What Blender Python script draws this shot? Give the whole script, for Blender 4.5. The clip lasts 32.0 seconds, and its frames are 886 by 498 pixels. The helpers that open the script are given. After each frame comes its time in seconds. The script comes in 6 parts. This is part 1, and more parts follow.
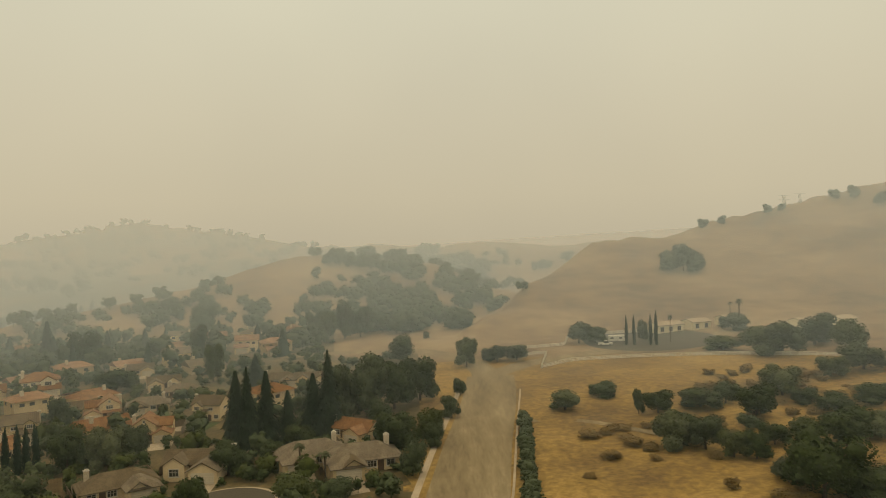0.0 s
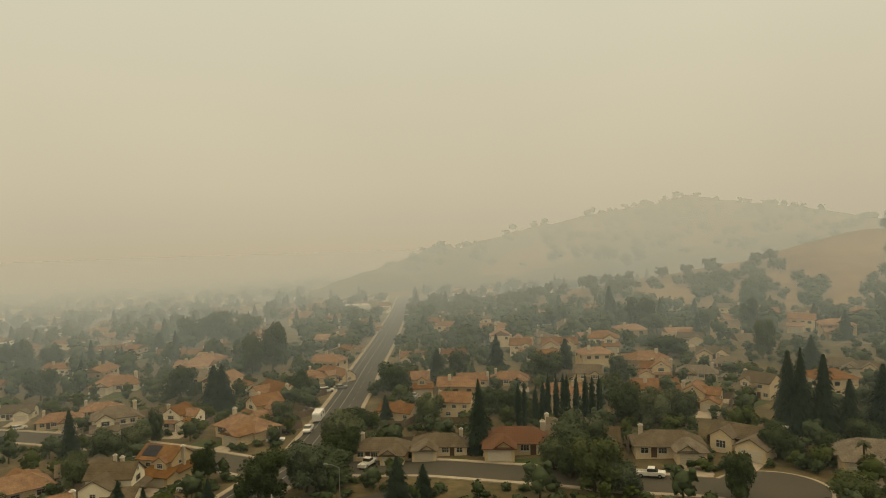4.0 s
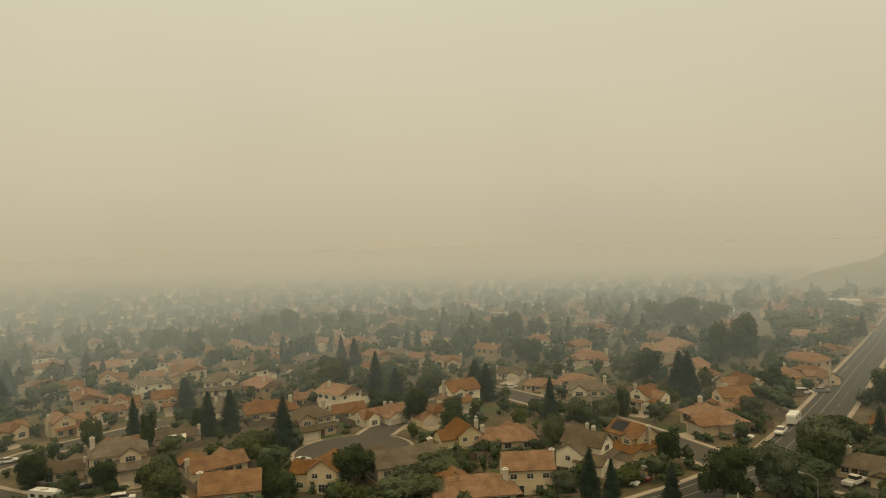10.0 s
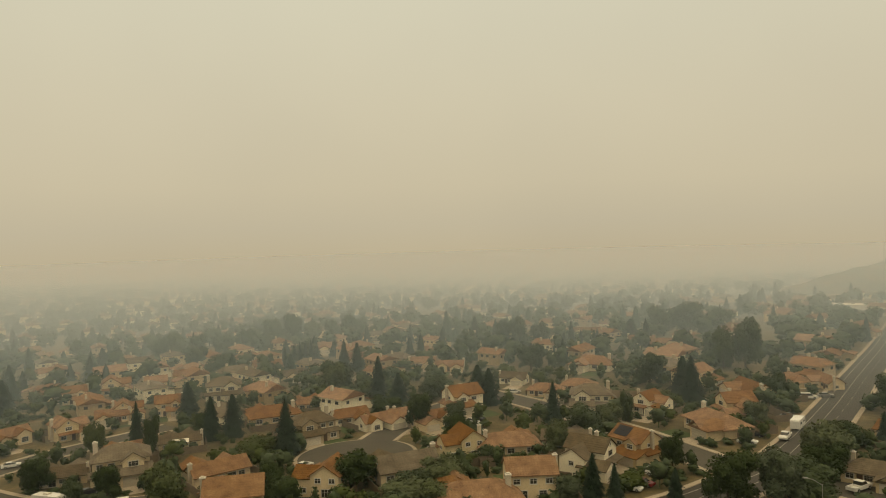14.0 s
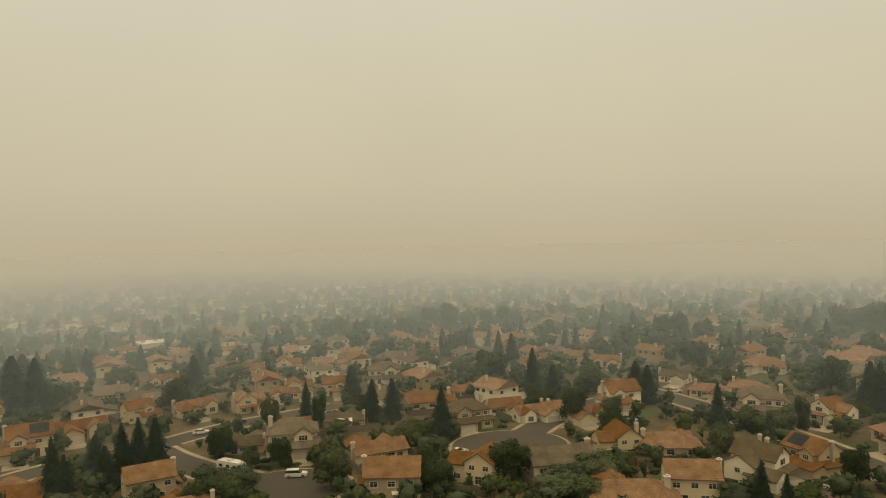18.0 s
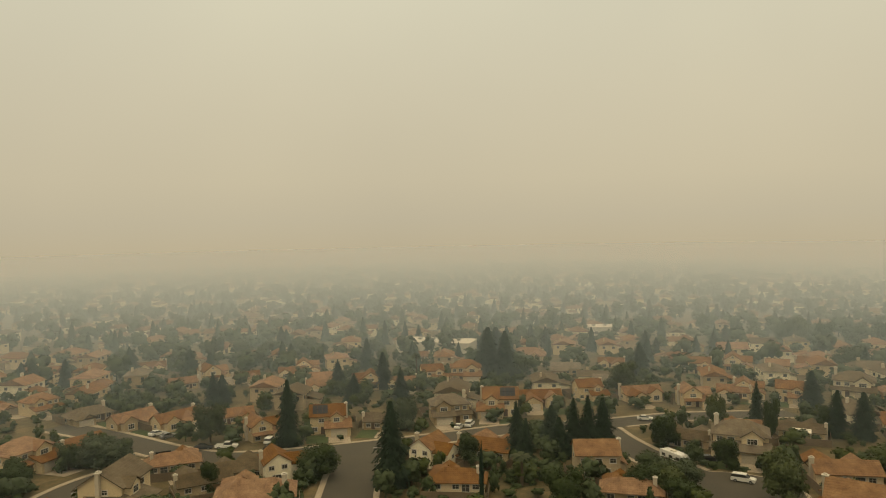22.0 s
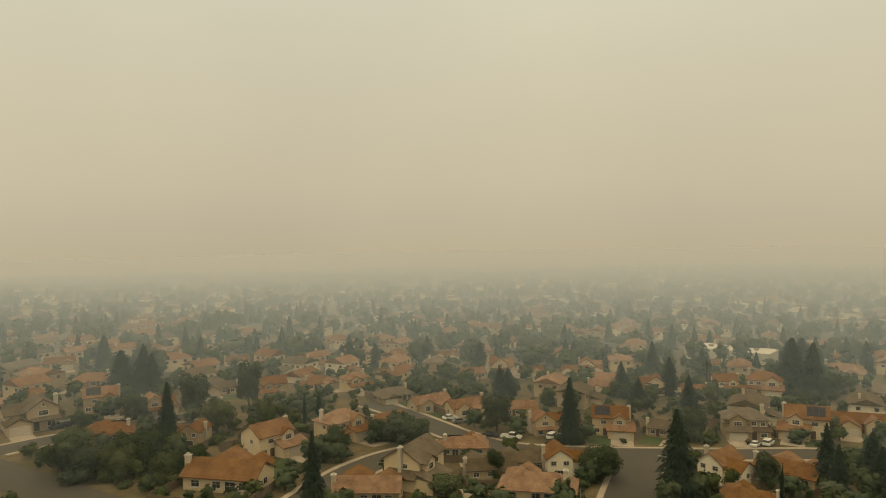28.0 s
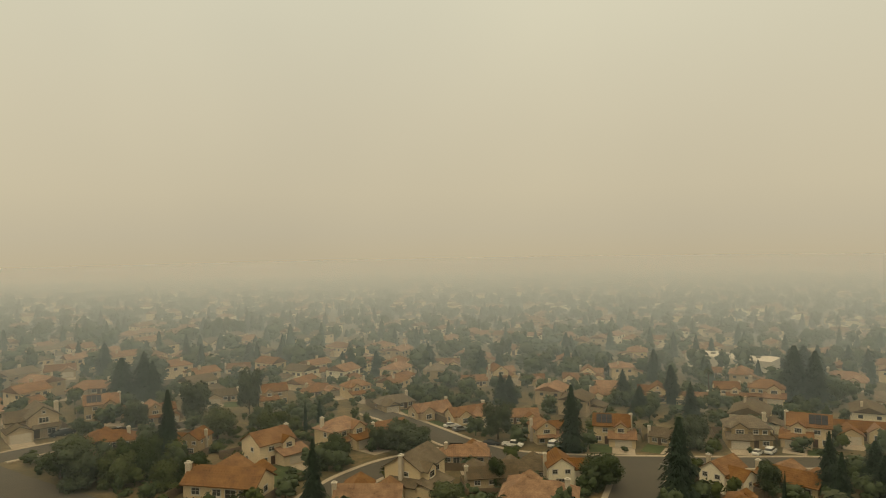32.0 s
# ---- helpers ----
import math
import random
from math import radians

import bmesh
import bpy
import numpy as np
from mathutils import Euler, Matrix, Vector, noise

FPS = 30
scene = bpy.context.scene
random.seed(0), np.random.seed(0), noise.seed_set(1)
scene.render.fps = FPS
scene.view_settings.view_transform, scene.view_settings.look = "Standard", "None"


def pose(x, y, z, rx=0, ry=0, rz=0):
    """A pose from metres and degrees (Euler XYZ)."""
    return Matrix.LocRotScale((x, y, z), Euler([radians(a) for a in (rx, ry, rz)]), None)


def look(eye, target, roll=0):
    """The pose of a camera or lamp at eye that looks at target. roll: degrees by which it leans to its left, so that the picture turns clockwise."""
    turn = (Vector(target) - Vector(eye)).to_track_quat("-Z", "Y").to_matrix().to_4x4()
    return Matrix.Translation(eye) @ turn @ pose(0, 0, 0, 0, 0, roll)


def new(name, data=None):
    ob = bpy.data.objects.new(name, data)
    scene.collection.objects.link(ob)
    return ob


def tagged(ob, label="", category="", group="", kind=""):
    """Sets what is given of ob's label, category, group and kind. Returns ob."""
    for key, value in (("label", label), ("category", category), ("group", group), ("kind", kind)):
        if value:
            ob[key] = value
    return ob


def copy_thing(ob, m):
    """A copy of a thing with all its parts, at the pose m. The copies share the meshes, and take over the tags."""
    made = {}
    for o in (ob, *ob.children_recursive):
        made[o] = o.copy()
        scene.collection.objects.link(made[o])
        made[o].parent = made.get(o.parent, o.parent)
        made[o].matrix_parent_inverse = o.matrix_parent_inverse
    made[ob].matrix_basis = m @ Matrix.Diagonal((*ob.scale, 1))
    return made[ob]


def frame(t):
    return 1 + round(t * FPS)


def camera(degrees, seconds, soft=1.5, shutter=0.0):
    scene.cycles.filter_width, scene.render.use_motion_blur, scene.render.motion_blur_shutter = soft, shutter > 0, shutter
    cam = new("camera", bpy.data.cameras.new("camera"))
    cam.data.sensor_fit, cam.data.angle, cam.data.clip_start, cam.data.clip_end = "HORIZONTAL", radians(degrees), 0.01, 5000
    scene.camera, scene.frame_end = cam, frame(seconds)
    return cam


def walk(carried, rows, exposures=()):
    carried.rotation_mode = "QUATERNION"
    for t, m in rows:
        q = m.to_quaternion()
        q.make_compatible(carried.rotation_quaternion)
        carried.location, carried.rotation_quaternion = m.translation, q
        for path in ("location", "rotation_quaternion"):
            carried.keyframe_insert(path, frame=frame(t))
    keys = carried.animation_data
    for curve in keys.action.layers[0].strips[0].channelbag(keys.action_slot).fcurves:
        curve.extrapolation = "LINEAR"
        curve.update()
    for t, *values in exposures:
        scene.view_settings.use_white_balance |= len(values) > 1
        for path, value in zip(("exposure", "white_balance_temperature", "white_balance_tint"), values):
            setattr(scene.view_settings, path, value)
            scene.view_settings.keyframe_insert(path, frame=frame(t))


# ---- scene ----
cam = camera(64.4, 32.0, 0.9)
EYE = (0.0, 0.0, 48.0)
PATH = [
    (0.0, 0.00, -0.20, 1.50),
    (0.5, 2.27, -0.18, 1.51),
    (1.0, 9.14, -0.09, 1.47),
    (1.5, 16.81, -0.32, 1.39),
    (2.0, 22.34, -0.72, 1.42),
    (2.5, 27.47, -0.93, 1.36),
    (3.0, 32.60, -0.77, 1.37),
    (3.5, 37.66, -1.08, 1.40),
    (5.5, 57.44, -1.68, 1.33),
    (6.0, 62.15, -1.86, 1.36),
    (6.5, 66.45, -1.75, 1.39),
    (7.0, 69.51, -1.53, 1.44),
    (7.5, 72.05, -1.02, 1.48),
    (8.0, 74.42, -1.37, 1.49),
    (8.5, 76.66, -1.29, 1.51),
    (9.0, 78.85, -1.48, 1.47),
    (9.5, 79.46, -1.43, 1.49),
    (10.0, 79.45, -1.54, 1.53),
    (10.5, 79.47, -1.65, 1.55),
    (11.0, 79.48, -1.58, 1.58),
    (11.5, 79.51, -1.11, 1.59),
    (12.0, 79.54, -1.20, 1.56),
    (12.5, 79.58, -1.09, 1.56),
    (13.0, 79.60, -1.06, 1.61),
    (13.5, 79.64, -0.79, 1.62),
    (14.0, 79.68, -1.16, 1.56),
    (14.5, 79.72, -1.30, 1.55),
    (16.5, 79.94, -1.71, 1.47),
    (17.0, 82.43, -1.91, 1.46),
    (17.5, 88.65, -1.64, 1.40),
    (18.0, 92.29, -1.55, 1.31),
    (18.5, 93.68, -1.36, 1.30),
    (19.0, 99.46, -1.46, 1.23),
    (19.5, 109.81, -1.55, 1.11),
    (20.0, 112.71, -1.79, 1.16),
    (20.5, 114.14, -1.19, 1.17),
    (21.0, 118.13, -1.72, 1.20),
    (21.5, 124.66, -1.62, 1.18),
    (22.0, 127.60, -1.59, 1.12),
    (22.5, 129.56, -1.45, 1.11),
    (23.0, 136.04, -1.14, 1.13),
    (23.5, 144.06, -0.83, 0.99),
    (24.0, 149.36, -0.79, 1.06),
    (24.5, 150.57, -1.28, 0.91),
    (25.0, 150.50, -1.09, 1.09),
    (25.5, 150.47, -1.10, 1.10),
    (27.5, 150.42, -1.11, 1.07),
    (28.0, 150.44, -1.22, 1.03),
    (28.5, 150.44, -0.95, 0.97),
    (29.0, 150.44, -0.94, 1.00),
    (29.5, 150.45, -0.88, 0.96),
    (30.0, 150.46, -0.74, 1.00),
    (30.5, 150.48, -0.91, 0.99),
    (31.0, 150.49, -0.62, 0.98),
    (31.5, 150.53, -0.89, 0.94),
    (32.0, 150.53, -0.62, 1.00),
]
walk(cam, [(t, pose(*EYE, 90 + p, r, y)) for t, y, p, r in PATH])


# ---- smoke and light ----
def link(tree, a, b):
    tree.links.new(a, b)


def node(tree, kind, **inputs):
    n = tree.nodes.new(kind)
    for k, v in inputs.items():
        n.inputs[k.replace("_", " ")].default_value = v
    return n


def ramp(tree, fac, stops):
    n = tree.nodes.new("ShaderNodeValToRGB")
    e = n.color_ramp.elements
    while len(e) < len(stops):
        e.new(0.5)
    for item, (p, c) in zip(e, stops):
        item.position, item.color = p, (*c, 1)
    link(tree, fac, n.inputs[0])
    return n.outputs[0]


world = bpy.data.worlds.new("smoky_sky")
scene.world = world
world.use_nodes = True
wt = world.node_tree
wt.nodes.clear()
w_out = wt.nodes.new("ShaderNodeOutputWorld")
w_bg = wt.nodes.new("ShaderNodeBackground")
w_co = wt.nodes.new("ShaderNodeTexCoord")
w_sep = wt.nodes.new("ShaderNodeSeparateXYZ")
link(wt, w_co.outputs["Generated"], w_sep.inputs[0])
w_map = wt.nodes.new("ShaderNodeMapRange")
w_map.inputs[1].default_value, w_map.inputs[2].default_value = -0.1, 0.9
link(wt, w_sep.outputs[2], w_map.inputs[0])
sky = ramp(wt, w_map.outputs[0], [
    (0.00, (0.362, 0.342, 0.236)), (0.050, (0.45, 0.39, 0.262)), (0.08, (0.508, 0.435, 0.291)), (0.115, (0.525, 0.46, 0.322)), (0.17, (0.575, 0.505, 0.352)),
    (0.28, (0.615, 0.555, 0.40)), (0.45, (0.665, 0.63, 0.475)), (0.62, (0.92, 0.80, 0.55)), (1.0, (1.30, 1.07, 0.69))])
w_noise = node(wt, "ShaderNodeTexNoise", Scale=2.2, Detail=3.0, Roughness=0.45)
link(wt, w_co.outputs["Generated"], w_noise.inputs["Vector"])
w_mot = ramp(wt, w_noise.outputs[0], [(0.3, (0.96, 0.96, 0.965)), (0.7, (1.035, 1.03, 1.02))])
w_mul = wt.nodes.new("ShaderNodeMix")
w_mul.data_type, w_mul.blend_type = "RGBA", "MULTIPLY"
w_mul.inputs[0].default_value = 1.0
link(wt, sky, w_mul.inputs[6])
link(wt, w_mot, w_mul.inputs[7])
link(wt, w_mul.outputs[2], w_bg.inputs[0])
w_bg.inputs[1].default_value = 1.0
link(wt, w_bg.outputs[0], w_out.inputs["Surface"])
# wildfire smoke over the whole valley, thinner above the nearest blocks and thicker to the north-west
SMOKE_NEAR, SMOKE_FAR = 0.0001, 0.0023
smoke = node(wt, "ShaderNodeVolumeScatter", Color=(0.76, 0.92, 1.0, 1.0), Anisotropy=0.0)
soot = node(wt, "ShaderNodeVolumeAbsorption", Color=(1.0, 1.0, 0.99, 1.0))
w_air = wt.nodes.new("ShaderNodeAddShader")
w_geo = wt.nodes.new("ShaderNodeNewGeometry")
w_dist = wt.nodes.new("ShaderNodeVectorMath")
w_dist.operation = "DISTANCE"
w_dist.inputs[1].default_value = (-30.0, 0.0, 20.0)
link(wt, w_geo.outputs["Position"], w_dist.inputs[0])
w_low = wt.nodes.new("ShaderNodeMath")
w_low.operation = "LESS_THAN"
w_low.inputs[1].default_value = 6000.0
link(wt, w_dist.outputs["Value"], w_low.inputs[0])
w_bank = wt.nodes.new("ShaderNodeMapRange")
w_bank.interpolation_type = "SMOOTHSTEP"
for k, v in ((1, 80.0), (2, 300.0), (3, SMOKE_NEAR), (4, SMOKE_FAR)):
    w_bank.inputs[k].default_value = v
link(wt, w_dist.outputs["Value"], w_bank.inputs[0])
w_way = wt.nodes.new("ShaderNodeVectorMath")
w_way.operation = "DOT_PRODUCT"
w_way.inputs[1].default_value = (-0.643, 0.766, 0.0)
link(wt, w_geo.outputs["Position"], w_way.inputs[0])
w_drift = wt.nodes.new("ShaderNodeMapRange")
w_drift.interpolation_type = "SMOOTHSTEP"
for k, v in ((1, 300.0), (2, 800.0), (3, 1.0), (4, 2.0)):
    w_drift.inputs[k].default_value = v
link(wt, w_way.outputs["Value"], w_drift.inputs[0])
w_thick = wt.nodes.new("ShaderNodeMath")
w_thick.operation = "MULTIPLY"
link(wt, w_bank.outputs[0], w_thick.inputs[0])
link(wt, w_drift.outputs[0], w_thick.inputs[1])
w_den = wt.nodes.new("ShaderNodeMath")
w_den.operation = "MULTIPLY"
link(wt, w_thick.outputs[0], w_den.inputs[1])
link(wt, w_low.outputs[0], w_den.inputs[0])
link(wt, w_den.outputs[0], smoke.inputs["Density"])
link(wt, w_den.outputs[0], soot.inputs["Density"])
link(wt, smoke.outputs[0], w_air.inputs[0])
link(wt, soot.outputs[0], w_air.inputs[1])
link(wt, w_air.outputs[0], w_out.inputs["Volume"])
world.cycles.volume_step_size = 70
scene.cycles.volume_max_steps = 24

sun = new("sun", bpy.data.lights.new("sun", "SUN"))
sun.data.energy, sun.data.angle, sun.data.color = 0.55, radians(25), (1.0, 0.86, 0.62)
sun.matrix_world = look((0, 0, 300), (-130, -60, 0))


# ---- materials ----
LIGHT_TINT = (0.90, 0.90, 0.86)  # light correction in the base colours: dims them all against the bright upper sky


def material(name, stops, scale=1.0, rough=0.85, bump=0.0, fine=8.0, vary=0.0, space="Object", metal=0.0, spec=0.3, stretch=(1, 1, 1)):
    """Two scales of noise between the colours of the stops; vary: how much one object differs from the next."""
    m = bpy.data.materials.new(name)
    m.use_nodes = True
    t = m.node_tree
    p = t.nodes["Principled BSDF"]
    p.inputs["Roughness"].default_value, p.inputs["Metallic"].default_value = rough, metal
    p.inputs["Specular IOR Level"].default_value = spec
    if space == "World":
        vec = t.nodes.new("ShaderNodeNewGeometry").outputs["Position"]
    else:
        vec = t.nodes.new("ShaderNodeTexCoord").outputs[space]
    mp = t.nodes.new("ShaderNodeMapping")
    mp.inputs["Scale"].default_value = stretch
    link(t, vec, mp.inputs[0])
    big = node(t, "ShaderNodeTexNoise", Scale=scale, Detail=5.0, Roughness=0.6)
    small = node(t, "ShaderNodeTexNoise", Scale=scale * fine, Detail=4.0, Roughness=0.65)
    for n in (big, small):
        link(t, mp.outputs[0], n.inputs["Vector"])
    mix = t.nodes.new("ShaderNodeMix")
    mix.inputs[0].default_value = 0.45
    link(t, big.outputs[0], mix.inputs[2])
    link(t, small.outputs[0], mix.inputs[3])
    col = ramp(t, mix.outputs[0], [(at, [v * k for v, k in zip(c, LIGHT_TINT)]) for at, c in stops])
    if vary:
        info = t.nodes.new("ShaderNodeObjectInfo")
        hsv = t.nodes.new("ShaderNodeHueSaturation")
        r1 = t.nodes.new("ShaderNodeMapRange")
        r1.inputs[3].default_value, r1.inputs[4].default_value = 1 - vary, 1 + vary
        link(t, info.outputs["Random"], r1.inputs[0])
        link(t, r1.outputs[0], hsv.inputs["Value"])
        r2 = t.nodes.new("ShaderNodeMapRange")
        r2.inputs[3].default_value, r2.inputs[4].default_value = 1 + vary * 0.6, 1 - vary * 0.9
        link(t, info.outputs["Random"], r2.inputs[0])
        link(t, r2.outputs[0], hsv.inputs["Saturation"])
        link(t, col, hsv.inputs["Color"])
        col = hsv.outputs[0]
    link(t, col, p.inputs["Base Color"])
    if bump:
        b = t.nodes.new("ShaderNodeBump")
        b.inputs["Strength"].default_value, b.inputs["Distance"].default_value = 0.6, bump
        link(t, mix.outputs[0], b.inputs["Height"])
        link(t, b.outputs[0], p.inputs["Normal"])
    return m


def tiled(name, stops, vary=0.26):
    """Roof tiles: courses across the slope and rolls along it, with weathered patches."""
    m = material(name, stops, 0.45, 0.85, 0.0, 9.0, vary, spec=0.15)
    t = m.node_tree
    p = t.nodes["Principled BSDF"]
    co = t.nodes.new("ShaderNodeTexCoord")
    own = t.nodes.new("ShaderNodeNewGeometry")
    tone = t.nodes.new("ShaderNodeHueSaturation")
    for k, lo, hi in (("Value", 0.75, 1.2), ("Saturation", 1.12, 0.82)):
        span = t.nodes.new("ShaderNodeMapRange")
        span.inputs[3].default_value, span.inputs[4].default_value = lo, hi
        link(t, own.outputs["Random Per Island"], span.inputs[0])
        link(t, span.outputs[0], tone.inputs[k])
    link(t, p.inputs["Base Color"].links[0].from_socket, tone.inputs["Color"])
    link(t, tone.outputs[0], p.inputs["Base Color"])
    waves = []
    for axis, wide in (("Z", 1.0), ("X", 0.55)):
        w = t.nodes.new("ShaderNodeTexWave")
        w.bands_direction = axis
        w.inputs["Scale"].default_value = wide
        w.inputs["Distortion"].default_value = 0.3
        link(t, co.outputs["Object"], w.inputs["Vector"])
        waves.append(w)
    add = t.nodes.new("ShaderNodeMath")
    link(t, waves[0].outputs["Fac"], add.inputs[0])
    link(t, waves[1].outputs["Fac"], add.inputs[1])
    b = t.nodes.new("ShaderNodeBump")
    b.inputs["Strength"].default_value, b.inputs["Distance"].default_value = 0.5, 0.06
    link(t, add.outputs[0], b.inputs["Height"])
    link(t, b.outputs[0], p.inputs["Normal"])
    return m


def plain(name, c, rough=0.6, metal=0.0, vary=0.06):
    lo, hi = [v * 0.85 for v in c], [min(1, v * 1.12) for v in c]
    return material(name, [(0.3, lo), (0.7, hi)], 0.8, rough, 0.0, 9.0, vary, metal=metal)


def leafy(name, lo, hi, vary=0.22):
    m = material(name, [(0.3, lo), (0.7, hi)], 2.5, 0.75, 0.0, 4.0, vary, spec=0.15)
    return m


GRASS = material("dry_grass", [(0.36, (0.105, 0.066, 0.022)), (0.45, (0.165, 0.105, 0.030)), (0.53, (0.235, 0.152, 0.040)), (0.63, (0.33, 0.225, 0.068))], 0.045, 0.95, 0.6, 16.0, space="World")
HILL = material("hill_grass", [(0.39, (0.111, 0.077, 0.043)), (0.465, (0.176, 0.122, 0.068)), (0.53, (0.218, 0.157, 0.087)), (0.61, (0.283, 0.213, 0.126))], 0.016, 0.95, 0.0, 6.0, space="World", stretch=(1, 1, 2.5))
SCRUB = material("hill_scrub", [(0.38, (0.035, 0.042, 0.022)), (0.5, (0.075, 0.075, 0.04)), (0.62, (0.19, 0.14, 0.08))], 0.03, 0.95, 0.6, 5.0, space="World")
YARD = material("yard_soil", [(0.32, (0.046, 0.043, 0.016)), (0.5, (0.098, 0.076, 0.031)), (0.68, (0.195, 0.143, 0.068))], 0.09, 0.95, 0.1, 6.0, space="World")
DIRT = material("packed_dirt", [(0.34, (0.116, 0.088, 0.047)), (0.48, (0.186, 0.145, 0.082)), (0.56, (0.219, 0.175, 0.103)), (0.68, (0.298, 0.245, 0.152))], 0.16, 0.95, 0.1, 7.0, space="World", stretch=(1, 0.16, 1))
ASPHALT = material("asphalt", [(0.3, (0.039, 0.035, 0.027)), (0.7, (0.068, 0.060, 0.046))], 0.12, 0.9, 0.01, 20.0, space="World")
OLD_ASPHALT = material("old_asphalt", [(0.3, (0.052, 0.046, 0.034)), (0.7, (0.085, 0.074, 0.052))], 0.12, 0.9, 0.01, 20.0, space="World")
CONCRETE = material("concrete", [(0.34, (0.265, 0.215, 0.154)), (0.66, (0.437, 0.367, 0.275))], 0.2, 0.9, 0.01, 12.0, space="World")
LAWN = material("lawn", [(0.34, (0.032, 0.048, 0.012)), (0.55, (0.052, 0.078, 0.018)), (0.68, (0.10, 0.10, 0.035))], 0.2, 0.95, 0.05, 10.0, space="World")
PAINT = plain("road_paint", (0.36, 0.34, 0.29), 0.8)
ROOF = {"o": tiled("terracotta_tiles", [(0.36, (0.103, 0.049, 0.018)), (0.47, (0.190, 0.095, 0.034)), (0.55, (0.236, 0.123, 0.046)), (0.66, (0.309, 0.181, 0.076))]),
        "g": tiled("grey_brown_tiles", [(0.36, (0.068, 0.051, 0.030)), (0.48, (0.119, 0.091, 0.054)), (0.56, (0.148, 0.114, 0.069)), (0.66, (0.202, 0.161, 0.102))]),
        "r": tiled("red_tiles", [(0.3, (0.122, 0.059, 0.032)), (0.5, (0.165, 0.084, 0.045)), (0.7, (0.202, 0.114, 0.065))])}
WALLS = [material("tan_stucco", [(0.3, (0.370, 0.279, 0.163)), (0.7, (0.518, 0.398, 0.238))], 0.3, 0.95, 0.02, 12, 0.12),
         material("cream_stucco", [(0.3, (0.568, 0.445, 0.265)), (0.7, (0.741, 0.593, 0.369))], 0.3, 0.95, 0.02, 12, 0.12),
         material("white_stucco", [(0.3, (0.741, 0.640, 0.466)), (0.7, (0.877, 0.807, 0.607))], 0.3, 0.95, 0.02, 12, 0.08),
         material("yellow_stucco", [(0.3, (0.514, 0.405, 0.217)), (0.7, (0.637, 0.529, 0.316))], 0.3, 0.95, 0.02, 12, 0.06)]
TRIM = plain("white_trim", (0.62, 0.57, 0.48), 0.6)
DARK_TRIM = plain("brown_trim", (0.14, 0.10, 0.065), 0.7)
GARAGE = material("garage_paint", [(0.3, (0.50, 0.43, 0.32)), (0.7, (0.64, 0.57, 0.45))], 0.6, 0.6, 0.0, 8, 0.12)
DOOR = plain("door_paint", (0.10, 0.06, 0.035), 0.5)
GLASS = material("window_glass", [(0.3, (0.03, 0.03, 0.027)), (0.7, (0.07, 0.068, 0.058))], 0.4, 0.08, spec=0.6, vary=0.3)
SOLAR = material("solar_cells", [(0.3, (0.010, 0.012, 0.018)), (0.7, (0.022, 0.024, 0.032))], 0.8, 0.45, spec=0.15)
BRICK = material("chimney_stucco", [(0.3, (0.44, 0.37, 0.27)), (0.7, (0.60, 0.52, 0.40))], 0.8, 0.95, 0.01, 9, 0.12)
METAL = plain("grey_metal", (0.35, 0.34, 0.31), 0.45, 0.7)
FENCE_WHITE = plain("white_rail_paint", (0.70, 0.66, 0.57), 0.7)
FENCE_WOOD = material("weathered_fence", [(0.3, (0.12, 0.085, 0.05)), (0.7, (0.22, 0.165, 0.10))], 0.5, 0.9, 0.01, 12, 0.15)
BARK = material("bark", [(0.3, (0.045, 0.034, 0.022)), (0.7, (0.11, 0.085, 0.055))], 3.0, 0.95, 0.02, 6, 0.1)
RUBBER = plain("rubber", (0.02, 0.02, 0.02), 0.9)
LEAF_DARK = leafy("conifer_needles", (0.009, 0.019, 0.010), (0.024, 0.043, 0.021))
LEAF_CYP = leafy("cypress_needles", (0.009, 0.022, 0.011), (0.021, 0.044, 0.021))
LEAF_OAK = leafy("broad_leaves", (0.020, 0.034, 0.011), (0.066, 0.090, 0.028), 0.4)
LEAF_OLIVE = leafy("olive_leaves", (0.038, 0.052, 0.016), (0.10, 0.122, 0.036), 0.3)
LEAF_BRUSH = leafy("dry_brush_leaves", (0.13, 0.095, 0.04), (0.26, 0.18, 0.07), 0.25)
LEAF_PALM = leafy("palm_fronds", (0.03, 0.04, 0.015), (0.07, 0.08, 0.03))
CAR = {"white": plain("white_car_paint", (0.72, 0.70, 0.65), 0.25, 0.0, 0.03), "black": plain("black_car_paint", (0.02, 0.021, 0.023), 0.2, 0.0, 0.1),
       "silver": plain("silver_car_paint", (0.32, 0.32, 0.31), 0.3, 0.5, 0.1), "red": plain("red_car_paint", (0.22, 0.02, 0.015), 0.25, 0.0, 0.1)}


# ---- building blocks ----
def mesh_of(name, bm, *mats):
    me = bpy.data.meshes.new(name)
    bm.normal_update()
    bm.to_mesh(me)
    bm.free()
    for m in mats:
        me.materials.append(m)
    return me


def part(name, bm, mat, parent, label=""):
    ob = new(name, mesh_of(name, bm, mat))
    ob.parent = parent
    return tagged(ob, label)


def thing(name, label, category, group="", kind=""):
    return tagged(new(name), label, category, group, kind)


def block(bm, x0, x1, y0, y1, z0, z1):
    v = [bm.verts.new((x, y, z)) for z in (z0, z1) for x, y in ((x0, y0), (x1, y0), (x1, y1), (x0, y1))]
    for f in ((3, 2, 1, 0), (4, 5, 6, 7), (0, 1, 5, 4), (1, 2, 6, 5), (2, 3, 7, 6), (3, 0, 4, 7)):
        bm.faces.new([v[i] for i in f])
    return v


